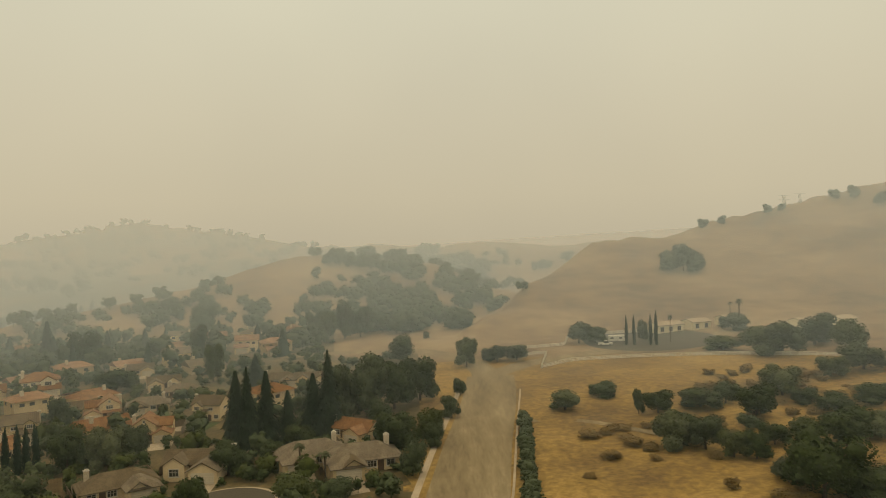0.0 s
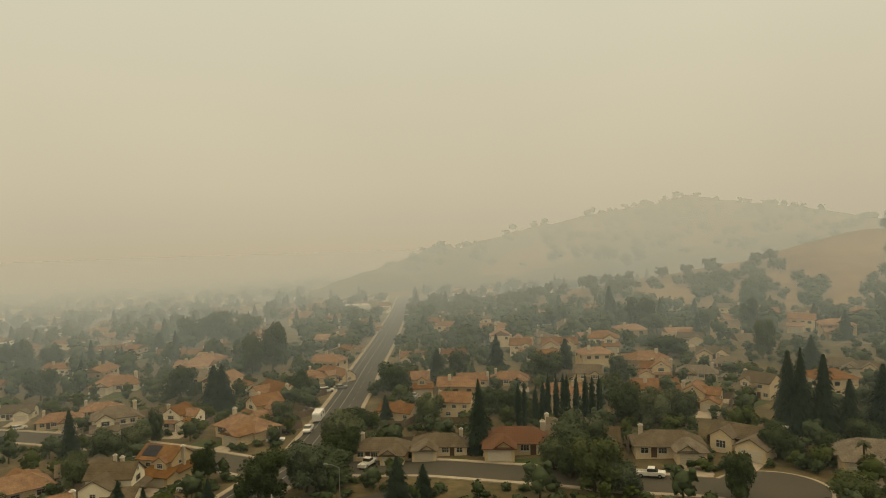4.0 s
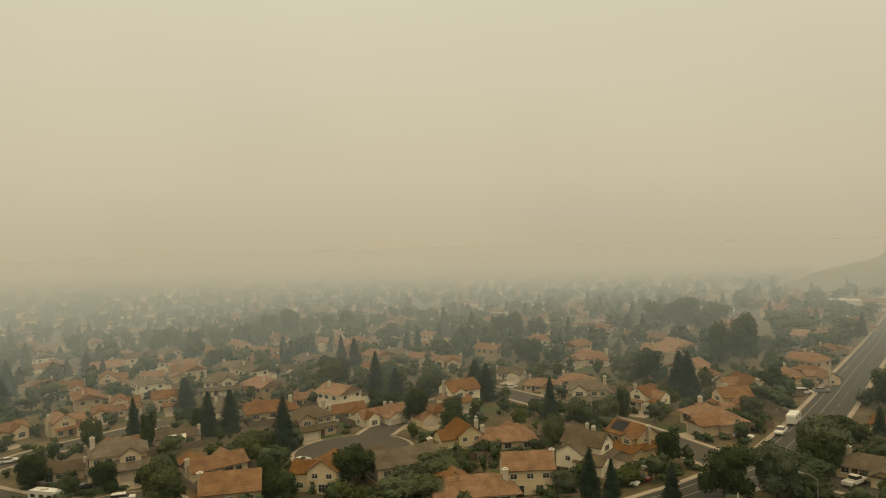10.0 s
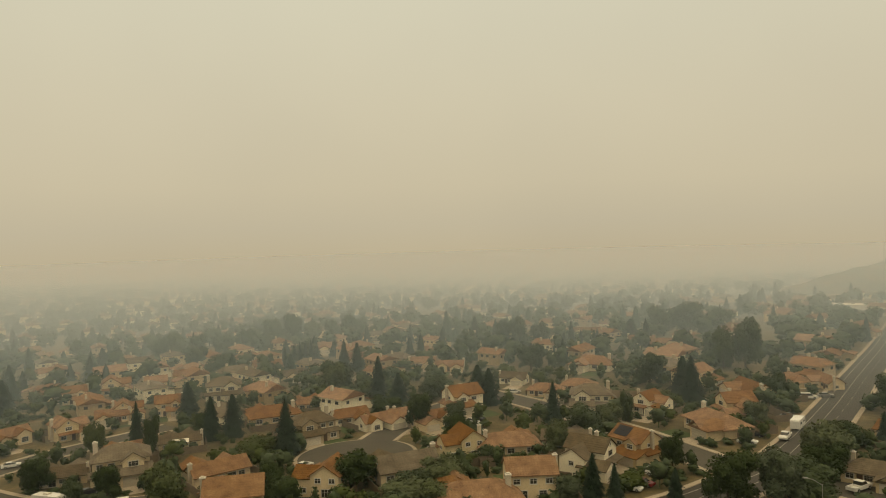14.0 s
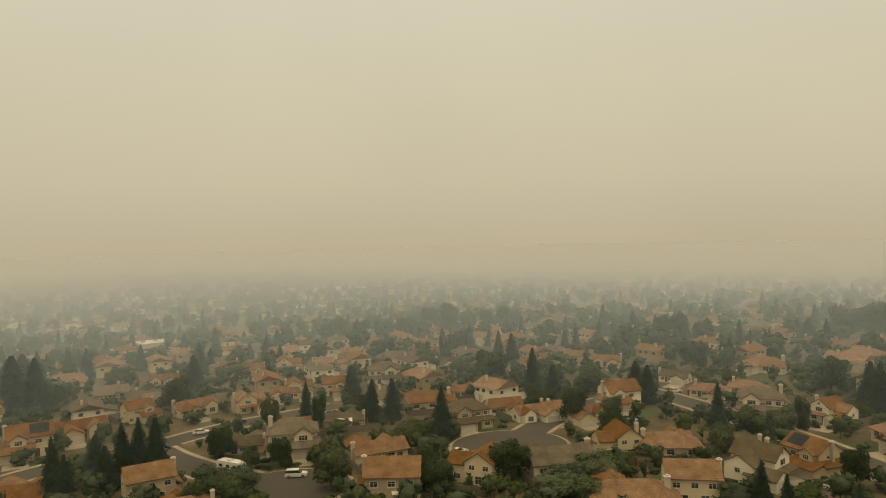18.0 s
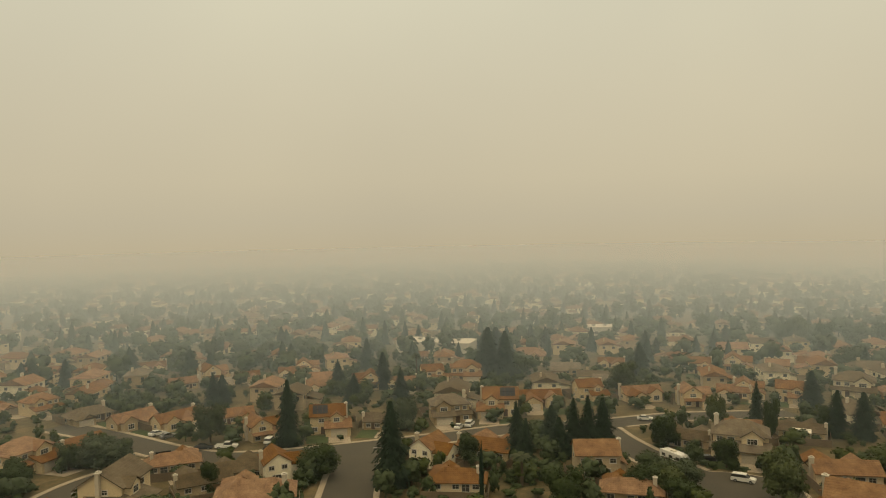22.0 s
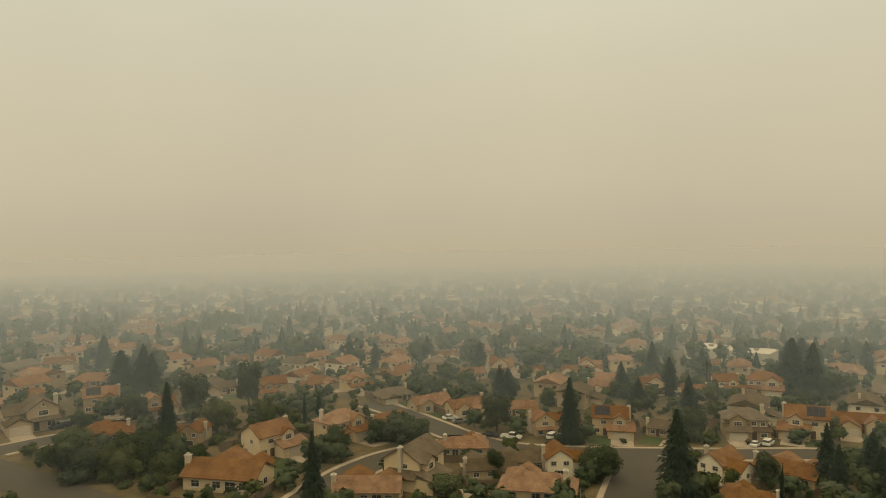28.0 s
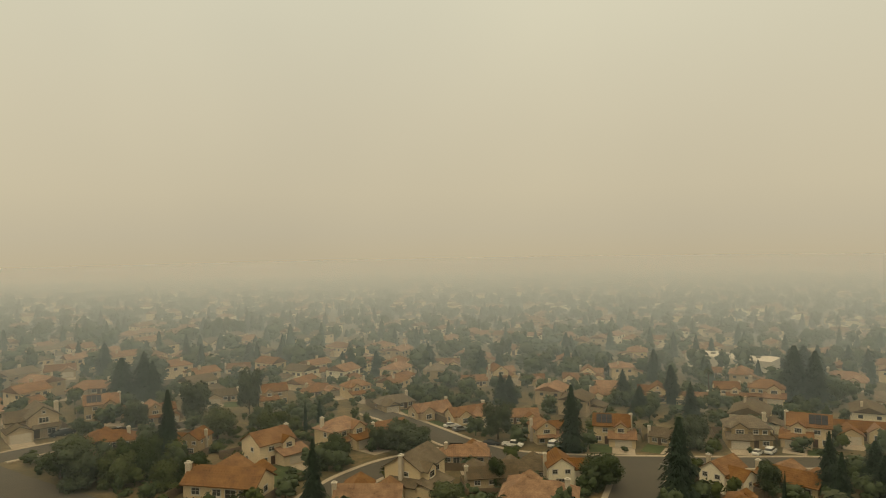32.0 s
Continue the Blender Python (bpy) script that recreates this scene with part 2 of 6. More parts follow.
def prism(bm, outline, axis, a, b):
    """Extrudes an outline of (across, z) along x or y from a to b."""
    def at(s, p):
        return (s, p[0], p[1]) if axis == "x" else (p[0], s, p[1])
    one = [bm.verts.new(at(a, p)) for p in outline]
    two = [bm.verts.new(at(b, p)) for p in outline]
    n = len(outline)
    for i in range(n):
        bm.faces.new((one[i], one[(i + 1) % n], two[(i + 1) % n], two[i]))
    bm.faces.new(one[::-1])
    bm.faces.new(two)
    bmesh.ops.recalc_face_normals(bm, faces=bm.faces[:])


def gable_roof(x0, x1, y0, y1, z, rise, axis, over=0.55, thick=0.2):
    """A roof of two slabs that meet in a ridge along the axis."""
    bm = bmesh.new()
    if axis == "x":
        lo, hi, a, b = y0, y1, x0 - over * 0.7, x1 + over * 0.7
    else:
        lo, hi, a, b = x0, x1, y0 - over * 0.7, y1 + over * 0.7
    mid, half = (lo + hi) / 2, (hi - lo) / 2
    drop = rise / half * over
    prism(bm, [(lo - over, z - drop), (mid, z + rise), (hi + over, z - drop), (hi + over, z - drop + thick), (mid, z + rise + thick), (lo - over, z - drop + thick)], axis, a, b)
    return bm


def hip_roof(x0, x1, y0, y1, z, rise, over=0.55, thick=0.16):
    bm = bmesh.new()
    x0, x1, y0, y1 = x0 - over, x1 + over, y0 - over, y1 + over
    w, dp = x1 - x0, y1 - y0
    if w >= dp:
        r0, r1 = (x0 + dp / 2, (y0 + y1) / 2), (x1 - dp / 2, (y0 + y1) / 2)
    else:
        r0, r1 = ((x0 + x1) / 2, y0 + w / 2), ((x0 + x1) / 2, y1 - w / 2)
    z -= rise * over / (min(w, dp) / 2)
    c = [(x0, y0), (x1, y0), (x1, y1), (x0, y1)]
    low = [bm.verts.new((*p, z)) for p in c]
    top = [bm.verts.new((*p, z + thick)) for p in c]
    a, b = bm.verts.new((*r0, z + rise + thick)), bm.verts.new((*r1, z + rise + thick))
    bm.faces.new(low[::-1])
    for i in range(4):
        j = (i + 1) % 4
        bm.faces.new((low[i], low[j], top[j], top[i]))
    if w >= dp:
        bm.faces.new((top[0], top[1], b, a)), bm.faces.new((top[1], top[2], b)), bm.faces.new((top[2], top[3], a, b)), bm.faces.new((top[3], top[0], a))
    else:
        bm.faces.new((top[0], top[1], a)), bm.faces.new((top[1], top[2], b, a)), bm.faces.new((top[2], top[3], b)), bm.faces.new((top[3], top[0], a, b))
    return bm


def gable_end(bm, x0, x1, y0, y1, z, rise, axis):
    """The triangle of wall under a gable roof, as deep as the block."""
    if axis == "x":
        prism(bm, [(y0, z), (y1, z), ((y0 + y1) / 2, z + rise)], "x", x0, x1)
    else:
        prism(bm, [(x0, z), (x1, z), ((x0 + x1) / 2, z + rise)], "y", y0, y1)


def add_window(house, x, y, z, w, h, face, panes=2):
    """A framed window on a wall that faces -y (f), +y (b), -x (l) or +x (r), with its panes."""
    turn = {"f": 0, "r": 90, "b": 180, "l": 270}[face]
    w, h, z = w * 0.88, h * 0.92, z + h * 0.04
    bm = bmesh.new()
    t = 0.15
    block(bm, -w / 2 - t, w / 2 + t, -0.06, 0.05, -t, h + t)
    block(bm, -w / 2 - t - 0.06, w / 2 + t + 0.06, -0.13, 0.0, -t - 0.09, -t)
    win = part("window", bm, TRIM, house)
    win.matrix_basis = pose(x, y, z, 0, 0, turn)
    bm = bmesh.new()
    for k in range(panes):
        for lo, hi in ((0.04, h * 0.62 - 0.03), (h * 0.62 + 0.03, h - 0.04)):
            block(bm, -w / 2 + w * k / panes + 0.04, -w / 2 + w * (k + 1) / panes - 0.04, -0.075, -0.055, lo, hi)
    part("pane", bm, GLASS, win, "dark window glass")


def add_garage_door(house, x, y, w, h=2.15):
    bm = bmesh.new()
    edge = [(0.04, 0.0), (0.04, h + 0.14), (-0.03, h + 0.14), (-0.03, h)]
    for i in range(4, 0, -1):
        edge += [(-0.08, i * h / 4 - 0.02), (-0.08, (i - 1) * h / 4 + 0.04), (-0.03, (i - 1) * h / 4)]
    prism(bm, edge, "x", -w / 2, w / 2)
    ob = part("garage_door", bm, GARAGE, house, "panelled cream garage door")
    ob.matrix_basis = pose(x, y, 0.02)


def add_chimney(house, x, y, z0, z1):
    bm = bmesh.new()
    block(bm, x - 0.5, x + 0.5, y - 0.36, y + 0.36, z0, z1 - 0.1)
    stack = part("chimney", bm, BRICK, house, "stuccoed chimney")
    bm = bmesh.new()
    block(bm, x - 0.6, x + 0.6, y - 0.46, y + 0.46, z1 - 0.1, z1 + 0.08)
    block(bm, x - 0.3, x + 0.3, y - 0.22, y + 0.22, z1 + 0.08, z1 + 0.34)
    part("chimney_cap", bm, TRIM, stack)


def add_solar(house, x0, x1, ya, za, yb, zb, n=3):
    """A row of dark panels on the slope from (ya, za) up to (yb, zb)."""
    for i in range(n):
        for k in range(2):
            bm = bmesh.new()
            a, b = x0 + (x1 - x0) * i / n + 0.04, x0 + (x1 - x0) * (i + 1) / n - 0.04
            p, q = 0.12 + 0.38 * k, 0.12 + 0.38 * (k + 1) - 0.02
            pts = [(a, p), (b, p), (b, q), (a, q)]
            low = [bm.verts.new((u, ya + (yb - ya) * v, za + (zb - za) * v + 0.28)) for u, v in pts]
            top = [bm.verts.new((w.co.x, w.co.y, w.co.z + 0.06)) for w in low]
            bm.faces.new(low[::-1]), bm.faces.new(top)
            for s in range(4):
                bm.faces.new((low[s], low[(s + 1) % 4], top[(s + 1) % 4], top[s]))
            part("solar_panel", bm, SOLAR, house, "dark solar panel")


ROOF_WORDS = {"o": "orange terracotta-tiled", "g": "grey-brown tiled", "r": "dull red tiled"}
WALL_WORDS = ["tan", "cream", "white", "yellow"]


def make_house(style, roof, wall, flip, solar):
    """Fronts face -y. flip mirrors the plan."""
    s = -1 if flip else 1
    R, Wm = ROOF[roof], WALLS[wall]
    storeys = "two-storey" if style in "ACE" else "single-storey"
    h = thing("house", "%s %s stucco house with %s roof%s" % (storeys, WALL_WORDS[wall], ROOF_WORDS[roof], " and solar panels" if solar else ""), "house", "suburban houses")

    def X(a, b):
        return (min(a * s, b * s), max(a * s, b * s))
    body = bmesh.new()
    if style == "A":
        # two-storey body with its ridge along the street, a cross gable over the bay, a garage wing in front
        block(body, *X(-6, 4.6), -2.2, 6, -0.9, 5.6)
        gable_end(body, *X(-6, 4.6), -2.2, 6, 5.6, 2.5, "x")
        block(body, *X(-1.4, 6.2), -6, -2.2, -0.9, 2.75)
        block(body, *X(0.2, 3.8), -3.4, -2.2, 2.75, 5.4)
        gable_end(body, *X(0.2, 3.8), -3.4, 0.5, 5.4, 1.2, "y")
        block(body, *X(4.6, 6.2), -2.2, 4.5, -0.9, 2.75)
        part("wall", body, Wm, h)
        part("roof", gable_roof(*X(-6, 4.6), -2.2, 6, 5.6, 2.5, "x"), R, h)
        part("roof", gable_roof(*X(0.2, 3.8), -3.5, 1.2, 5.4, 1.2, "y", 0.4), R, h)
        bm = bmesh.new()
        lo, hi = X(-1.9, 6.7)
        prism(bm, [(-6.6, 2.55), (-2.2, 3.9), (-2.2, 4.1), (-6.6, 2.75)], "x", lo, hi)
        part("garage_roof", bm, R, h)
        bm = bmesh.new()
        lo, hi = X(4.62, 6.75)
        if s > 0:
            prism(bm, [(hi, 2.55), (lo, 3.7), (lo, 3.9), (hi, 2.75)], "y", -2.2, 4.9)
        else:
            prism(bm, [(lo, 2.55), (hi, 3.7), (hi, 3.9), (lo, 2.75)], "y", -2.2, 4.9)
        part("side_roof", bm, R, h)
        add_garage_door(h, 2.7 * s, -6, 4.9)
        add_window(h, 2.0 * s, -3.4, 3.85, 1.9, 1.25, "f", 3)
        add_window(h, -2.6 * s, -2.2, 3.6, 1.7, 1.1, "f")
        add_window(h, -4.6 * s, -2.2, 0.9, 1.7, 1.3, "f")
        for x in (-4.2, -0.6, 2.8):
            add_window(h, x * s, 6, 3.5, 1.6, 1.15, "b")
        add_window(h, -3.0 * s, 6, 0.2, 2.4, 2.0, "b", 2)
        add_window(h, 1.4 * s, 6, 0.9, 1.8, 1.2, "b")
        add_window(h, -6 * s, 1.2, 3.6, 1.2, 1.0, "l" if s > 0 else "r")
        add_window(h, -6 * s, 3.6, 0.9, 1.2, 1.1, "l" if s > 0 else "r")
        add_window(h, 4.6 * s, 1.0, 4.1, 1.1, 0.9, "r" if s > 0 else "l")
        add_chimney(h, 5.0 * s, 1.9, -0.4, 8.3)
        door_x = -2.2 * s
        door_y = -2.2
        if solar:
            add_solar(h, *X(-5.2, -0.6), -2.2, 5.6, 1.9, 8.1)
            add_solar(h, *X(-4.6, 3.2), 6, 5.6, 1.9, 8.1, 5)
    elif style == "C":
        # two-storey body with hipped main roof and a broad front gable beside the garage
        block(body, *X(-5.8, 5.8), -2.0, 6, -0.9, 5.5)
        block(body, *X(-5.8, 0.6), -5.6, -2.0, -0.9, 2.8)
        block(body, *X(-4.6, -0.2), -3.2, -2.0, 2.8, 5.3)
        gable_end(body, *X(-4.6, -0.2), -3.2, 0.6, 5.3, 1.5, "y")
        block(body, *X(0.6, 6.2), -3.6, -2.0, -0.9, 2.6)
        part("wall", body, Wm, h)
        part("roof", hip_roof(-5.8, 5.8, -2.0, 6, 5.5, 2.6), R, h)
        part("roof", gable_roof(*X(-4.6, -0.2), -3.3, 1.6, 5.3, 1.5, "y", 0.4), R, h)
        bm = bmesh.new()
        prism(bm, [(-6.2, 2.6), (-2.0, 3.95), (-2.0, 4.15), (-6.2, 2.8)], "x", *X(-6.4, 1.1))
        part("garage_roof", bm, R, h)
        bm = bmesh.new()
        prism(bm, [(-4.2, 2.45), (-2.0, 3.2), (-2.0, 3.4), (-4.2, 2.65)], "x", *X(1.12, 6.7))
        part("porch_roof", bm, R, h)
        add_garage_door(h, -2.6 * s, -5.6, 4.9)
        add_window(h, -2.4 * s, -3.2, 3.75, 2.3, 1.25, "f", 3)
        add_window(h, 2.0 * s, -2.0, 3.7, 1.5, 1.1, "f")
        add_window(h, 4.4 * s, -2.0, 3.7, 1.3, 1.1, "f")
        add_window(h, 4.4 * s, -3.6, 0.9, 1.8, 1.2, "f")
        for x in (-4.0, 0.0, 4.0):
            add_window(h, x * s, 6, 3.5, 1.6, 1.15, "b")
        add_window(h, 1.8 * s, 6, 0.2, 2.4, 2.0, "b", 2)
        add_window(h, -3.2 * s, 6, 0.9, 1.6, 1.2, "b")
        add_window(h, 5.8 * s, 1.4, 3.6, 1.2, 1.1, "r" if s > 0 else "l")
        add_window(h, -5.8 * s, 2.4, 3.6, 1.2, 1.1, "l" if s > 0 else "r")
        add_chimney(h, 5.2 * s, 3.4, 5.0, 8.4)
        door_x, door_y = 1.9 * s, -3.6
        if solar:
            add_solar(h, *X(0.2, 4.4), -2.0, 5.5, 2.0, 8.1)
    elif style == "B":
        # low ranch house: hipped body, hipped garage wing and a small front gable
        block(body, -7.3, 7.3, -1.6, 6, -0.9, 2.8)
        block(body, *X(0.6, 6.8), -6, -1.6, -0.9, 2.8)
        gable_end(body, *X(1.2, 4.4), -6.1, -4, 2.8, 1.0, "y")
        part("wall", body, Wm, h)
        part("roof", hip_roof(-7.3, 7.3, -1.6, 6, 2.8, 2.6, 0.7), R, h)
        part("garage_roof", hip_roof(*X(0.6, 6.8), -6, 2.4, 2.84, 1.75, 0.6), R, h)
        part("roof", gable_roof(*X(1.0, 4.6), -6.5, -2.4, 2.95, 1.15, "y", 0.35), R, h)
        add_garage_door(h, 3.7 * s, -6, 4.9)
        add_window(h, -1.6 * s, -1.6, 0.9, 2.0, 1.3, "f", 3)
        add_window(h, -5.4 * s, -1.6, 0.9, 1.8, 1.3, "f")
        for x in (-5.0, 0.2, 5.0):
            add_window(h, x * s, 6, 0.8, 1.9, 1.25, "b")
        add_window(h, -2.4 * s, 6, 0.1, 2.2, 2.05, "b")
        add_window(h, -7.3 * s, 2.2, 0.9, 1.4, 1.1, "l" if s > 0 else "r")
        add_window(h, 7.3 * s, 3.0, 0.9, 1.4, 1.1, "r" if s > 0 else "l")
        add_chimney(h, -5.6 * s, 3.2, 3.0, 5.9)
        door_x, door_y = -3.4 * s, -1.6
        if solar:
            add_solar(h, *X(-4.6, -0.4), -1.6, 2.8, 2.2, 5.4)
    elif style == "E":
        # two-storey body with its gable to the street, a lower cross wing and a gabled garage
        block(body, *X(-5.6, 1.2), -3.6, 6.2, -0.9, 5.3)
        gable_end(body, *X(-5.6, 1.2), -3.6, 6.2, 5.3, 2.3, "y")
        block(body, *X(1.2, 5.8), -1.0, 5.4, -0.9, 4.4)
        gable_end(body, *X(1.0, 5.8), -1.0, 5.4, 4.4, 1.9, "x")
        block(body, *X(0.6, 6.0), -6, -1.0, -0.9, 2.7)
        gable_end(body, *X(0.6, 6.0), -6, 0.5, 2.7, 1.35, "y")
        part("wall", body, Wm, h)
        part("roof", gable_roof(*X(-5.6, 1.2), -3.6, 6.2, 5.3, 2.3, "y"), R, h)
        part("side_roof", gable_roof(*X(-1.6, 5.8), -1.0, 5.4, 4.4, 1.9, "x", 0.45), R, h)
        part("garage_roof", gable_roof(*X(0.6, 6.0), -6, 0.8, 2.7, 1.35, "y", 0.45), R, h)
        bm = bmesh.new()
        prism(bm, [(-5.4, 2.55), (-3.6, 3.2), (-3.6, 3.38), (-5.4, 2.73)], "x", *X(-5.9, 0.5))
        part("porch_roof", bm, R, h)
        add_garage_door(h, 3.3 * s, -6, 4.6)
        add_window(h, -2.2 * s, -3.6, 3.7, 2.4, 1.3, "f", 3)
        add_window(h, -3.9 * s, -3.6, 0.8, 1.9, 1.3, "f")
        add_window(h, -2.2 * s, -3.6, 6.0, 0.7, 0.7, "f", 1)
        for x in (-4.0, -0.6):
            add_window(h, x * s, 6.2, 3.5, 1.5, 1.15, "b")
        add_window(h, -2.6 * s, 6.2, 0.2, 2.6, 2.0, "b", 3)
        add_window(h, 3.4 * s, 5.4, 0.9, 1.8, 1.2, "b")
        for y in (-0.8, 3.6):
            add_window(h, -5.6 * s, y, 3.6, 1.2, 1.1, "l" if s > 0 else "r")
        add_window(h, 5.8 * s, 2.4, 2.6, 1.2, 1.0, "r" if s > 0 else "l")
        add_chimney(h, -6.0 * s, 1.4, -0.4, 7.6)
        door_x, door_y = -0.6 * s, -3.6
        if solar:
            add_solar(h, *X(1.6, 5.4), -1.0, 4.4, 2.2, 6.3)
    elif style == "F":
        # low house of two crossing gables, with an arched porch front beside the garage
        block(body, -6.8, 6.8, -1.2, 5.4, -0.9, 2.8)
        gable_end(body, -6.8, 6.8, -1.2, 5.4, 2.8, 2.0, "x")
        block(body, *X(0.4, 6.4), -6.5, -1.2, -0.9, 2.7)
        gable_end(body, *X(0.4, 6.4), -6.5, 1.2, 2.7, 1.7, "y")
        block(body, *X(-5.8, -1.4), -3.4, -1.2, -0.9, 3.1)
        gable_end(body, *X(-5.8, -1.4), -3.4, 1.6, 3.1, 1.5, "y")
        part("wall", body, Wm, h)
        part("roof", gable_roof(-6.8, 6.8, -1.2, 5.4, 2.8, 2.0, "x", 0.6), R, h)
        part("garage_roof", gable_roof(*X(0.4, 6.4), -6.5, 1.7, 2.7, 1.7, "y", 0.5), R, h)
        part("porch_roof", gable_roof(*X(-5.8, -1.4), -3.4, 1.9, 3.1, 1.5, "y", 0.4), R, h)
        add_garage_door(h, 3.4 * s, -6.5, 4.7)
        add_window(h, -3.6 * s, -3.4, 0.7, 2.2, 1.6, "f", 3)
        for x in (-4.6, 0.4, 4.4):
            add_window(h, x * s, 5.4, 0.85, 1.7, 1.2, "b")
        add_window(h, -2.2 * s, 5.4, 0.1, 2.2, 2.05, "b")
        add_window(h, -6.8 * s, 1.8, 0.9, 1.4, 1.1, "l" if s > 0 else "r")
        add_window(h, 6.8 * s, 1.8, 0.9, 1.4, 1.1, "r" if s > 0 else "l")
        add_chimney(h, 7.1 * s, 3.2, -0.4, 5.5)
        door_x, door_y = -0.6 * s, -1.2
        if solar:
            add_solar(h, *X(-6, -1.8), -1.2, 2.8, 2.1, 4.8)
    else:
        # single-storey gabled house, ridge along the street, gabled garage wing
        block(body, -6.3, 6.3, -1.4, 5, -0.9, 2.9)
        gable_end(body, -6.3, 6.3, -1.4, 5, 2.9, 2.2, "x")
        block(body, *X(0.2, 5.9), -5, -1.4, -0.9, 2.8)
        gable_end(body, *X(0.2, 5.9), -5, 1.0, 2.8, 1.5, "y")
        part("wall", body, Wm, h)
        part("roof", gable_roof(-6.3, 6.3, -1.4, 5, 2.9, 2.2, "x"), R, h)
        part("garage_roof", gable_roof(*X(0.2, 5.9), -5.1, 1.4, 2.8, 1.5, "y", 0.5), R, h)
        add_garage_door(h, 3.05 * s, -5, 4.6)
        add_window(h, -1.4 * s, -1.4, 0.9, 1.9, 1.25, "f", 3)
        add_window(h, -4.6 * s, -1.4, 0.9, 1.7, 1.25, "f")
        for x in (-4.4, 1.0, 4.4):
            add_window(h, x * s, 5, 0.85, 1.7, 1.2, "b")
        add_window(h, -6.3 * s, 1.8, 0.9, 1.5, 1.15, "l" if s > 0 else "r")
        add_window(h, 6.3 * s, 1.8, 0.9, 1.5, 1.15, "r" if s > 0 else "l")
        add_chimney(h, -6.7 * s, 0.4, -0.4, 5.6)
        door_x, door_y = -2.9 * s, -1.4
        if solar:
            add_solar(h, *X(-5, -0.4), -1.4, 2.9, 1.8, 5.1)
    bm = bmesh.new()
    block(bm, -0.62, 0.62, -0.05, 0.03, 0, 2.2)
    block(bm, -0.48, 0.48, -0.09, -0.05, 0.04, 2.08)
    part("front_door", bm, DOOR, h, "dark front door").matrix_basis = pose(door_x, door_y, 0.02)
    return h


# ---- leaves and trees ----
def leaf_cloud(lumps, count, size, rng, flat=1.0, core=0.72):
    """Vertices and triangles of many small folded leaf sprays on the lumps (x, y, z, rx, rz), over dark inner cores."""
    L = np.array(lumps, float)
    weight = L[:, 3] * L[:, 3] + L[:, 3] * L[:, 4]
    pick = L[rng.choice(len(L), count, p=weight / weight.sum())]
    n = rng.normal(size=(count, 3))
    n /= np.linalg.norm(n, axis=1)[:, None]
    c = pick[:, :3] + n * pick[:, [3, 3, 4]] * rng.uniform(0.74, 1.12, (count, 1))
    n = n + rng.normal(size=(count, 3)) * 0.6
    n /= np.linalg.norm(n, axis=1)[:, None]
    u = np.cross(n, (0.3, 0.2, 1.0))
    u /= np.linalg.norm(u, axis=1)[:, None] + 1e-9
    v = np.cross(n, u)
    s = size * rng.uniform(0.55, 1.35, (count, 1))
    t = s * rng.uniform(0.5, 0.9, (count, 1)) * flat
    verts = np.stack([c - u * s, c - v * t + n * s * 0.25, c + u * s, c + v * t + n * s * 0.25], 1).reshape(-1, 3)
    k = np.arange(count)[:, None, None] * 4
    faces = [(k + np.array([[0, 1, 3], [1, 2, 3]])).reshape(-1, 3)]
    ico = bmesh.new()
    bmesh.ops.create_icosphere(ico, subdivisions=1, radius=1)
    iv = np.array([p.co[:] for p in ico.verts])
    iface = np.array([[p.index for p in f.verts] for f in ico.faces])
    ico.free()
    out, at = [verts], len(verts)
    for x, y, z, a, b in lumps:
        wob = 1 + rng.normal(size=(len(iv), 1)) * 0.16
        out.append(iv * wob * np.array([a, a, b]) * core + np.array([x, y, z]))
        faces.append(iface + at)
        at += len(iv)
    return np.vstack(out), np.vstack(faces)


def tri_mesh(name, verts, tris, *mats):
    """A mesh of triangles from arrays."""
    me = bpy.data.meshes.new(name)
    me.vertices.add(len(verts))
    me.vertices.foreach_set("co", np.asarray(verts, np.float32).ravel())
    me.loops.add(len(tris) * 3)
    me.loops.foreach_set("vertex_index", np.asarray(tris, np.int32).ravel())
    me.polygons.add(len(tris))
    me.polygons.foreach_set("loop_start", np.arange(len(tris), dtype=np.int32) * 3)
    me.update(calc_edges=True)
    me.validate()
    for m in mats:
        me.materials.append(m)
    return me


def raw_mesh(name, verts, faces, *mats):
    me = bpy.data.meshes.new(name)
    me.from_pydata(verts.tolist() if isinstance(verts, np.ndarray) else verts, [], faces)
    for m in mats:
        me.materials.append(m)
    return me


def limb(bm, a, b, ra, rb, sides=7):
    a, b = Vector(a), Vector(b)
    way = (b - a).normalized()
    u = way.orthogonal().normalized()
    v = way.cross(u)
    rings = []
    for p, r in ((a, ra), (b, rb)):
        rings.append([bm.verts.new(p + (u * math.cos(k * 2 * math.pi / sides) + v * math.sin(k * 2 * math.pi / sides)) * r) for k in range(sides)])
    for k in range(sides):
        j = (k + 1) % sides
        bm.faces.new((rings[0][k], rings[0][j], rings[1][j], rings[1][k]))
    bm.faces.new(rings[1])
    return rings


def broad_lumps(rng, low=0.12, n=12):
    out = [(0, 0, 0.56, 0.33, 0.30)]
    for i in range(n):
        a = rng.uniform(0, 6.28)
        r = rng.uniform(0.16, 0.34)
        z = rng.uniform(low + 0.12, 0.83)
        k = rng.uniform(0.12, 0.20)
        out.append((math.cos(a) * r, math.sin(a) * r, z, k, k * rng.uniform(0.75, 1.0)))
    return out


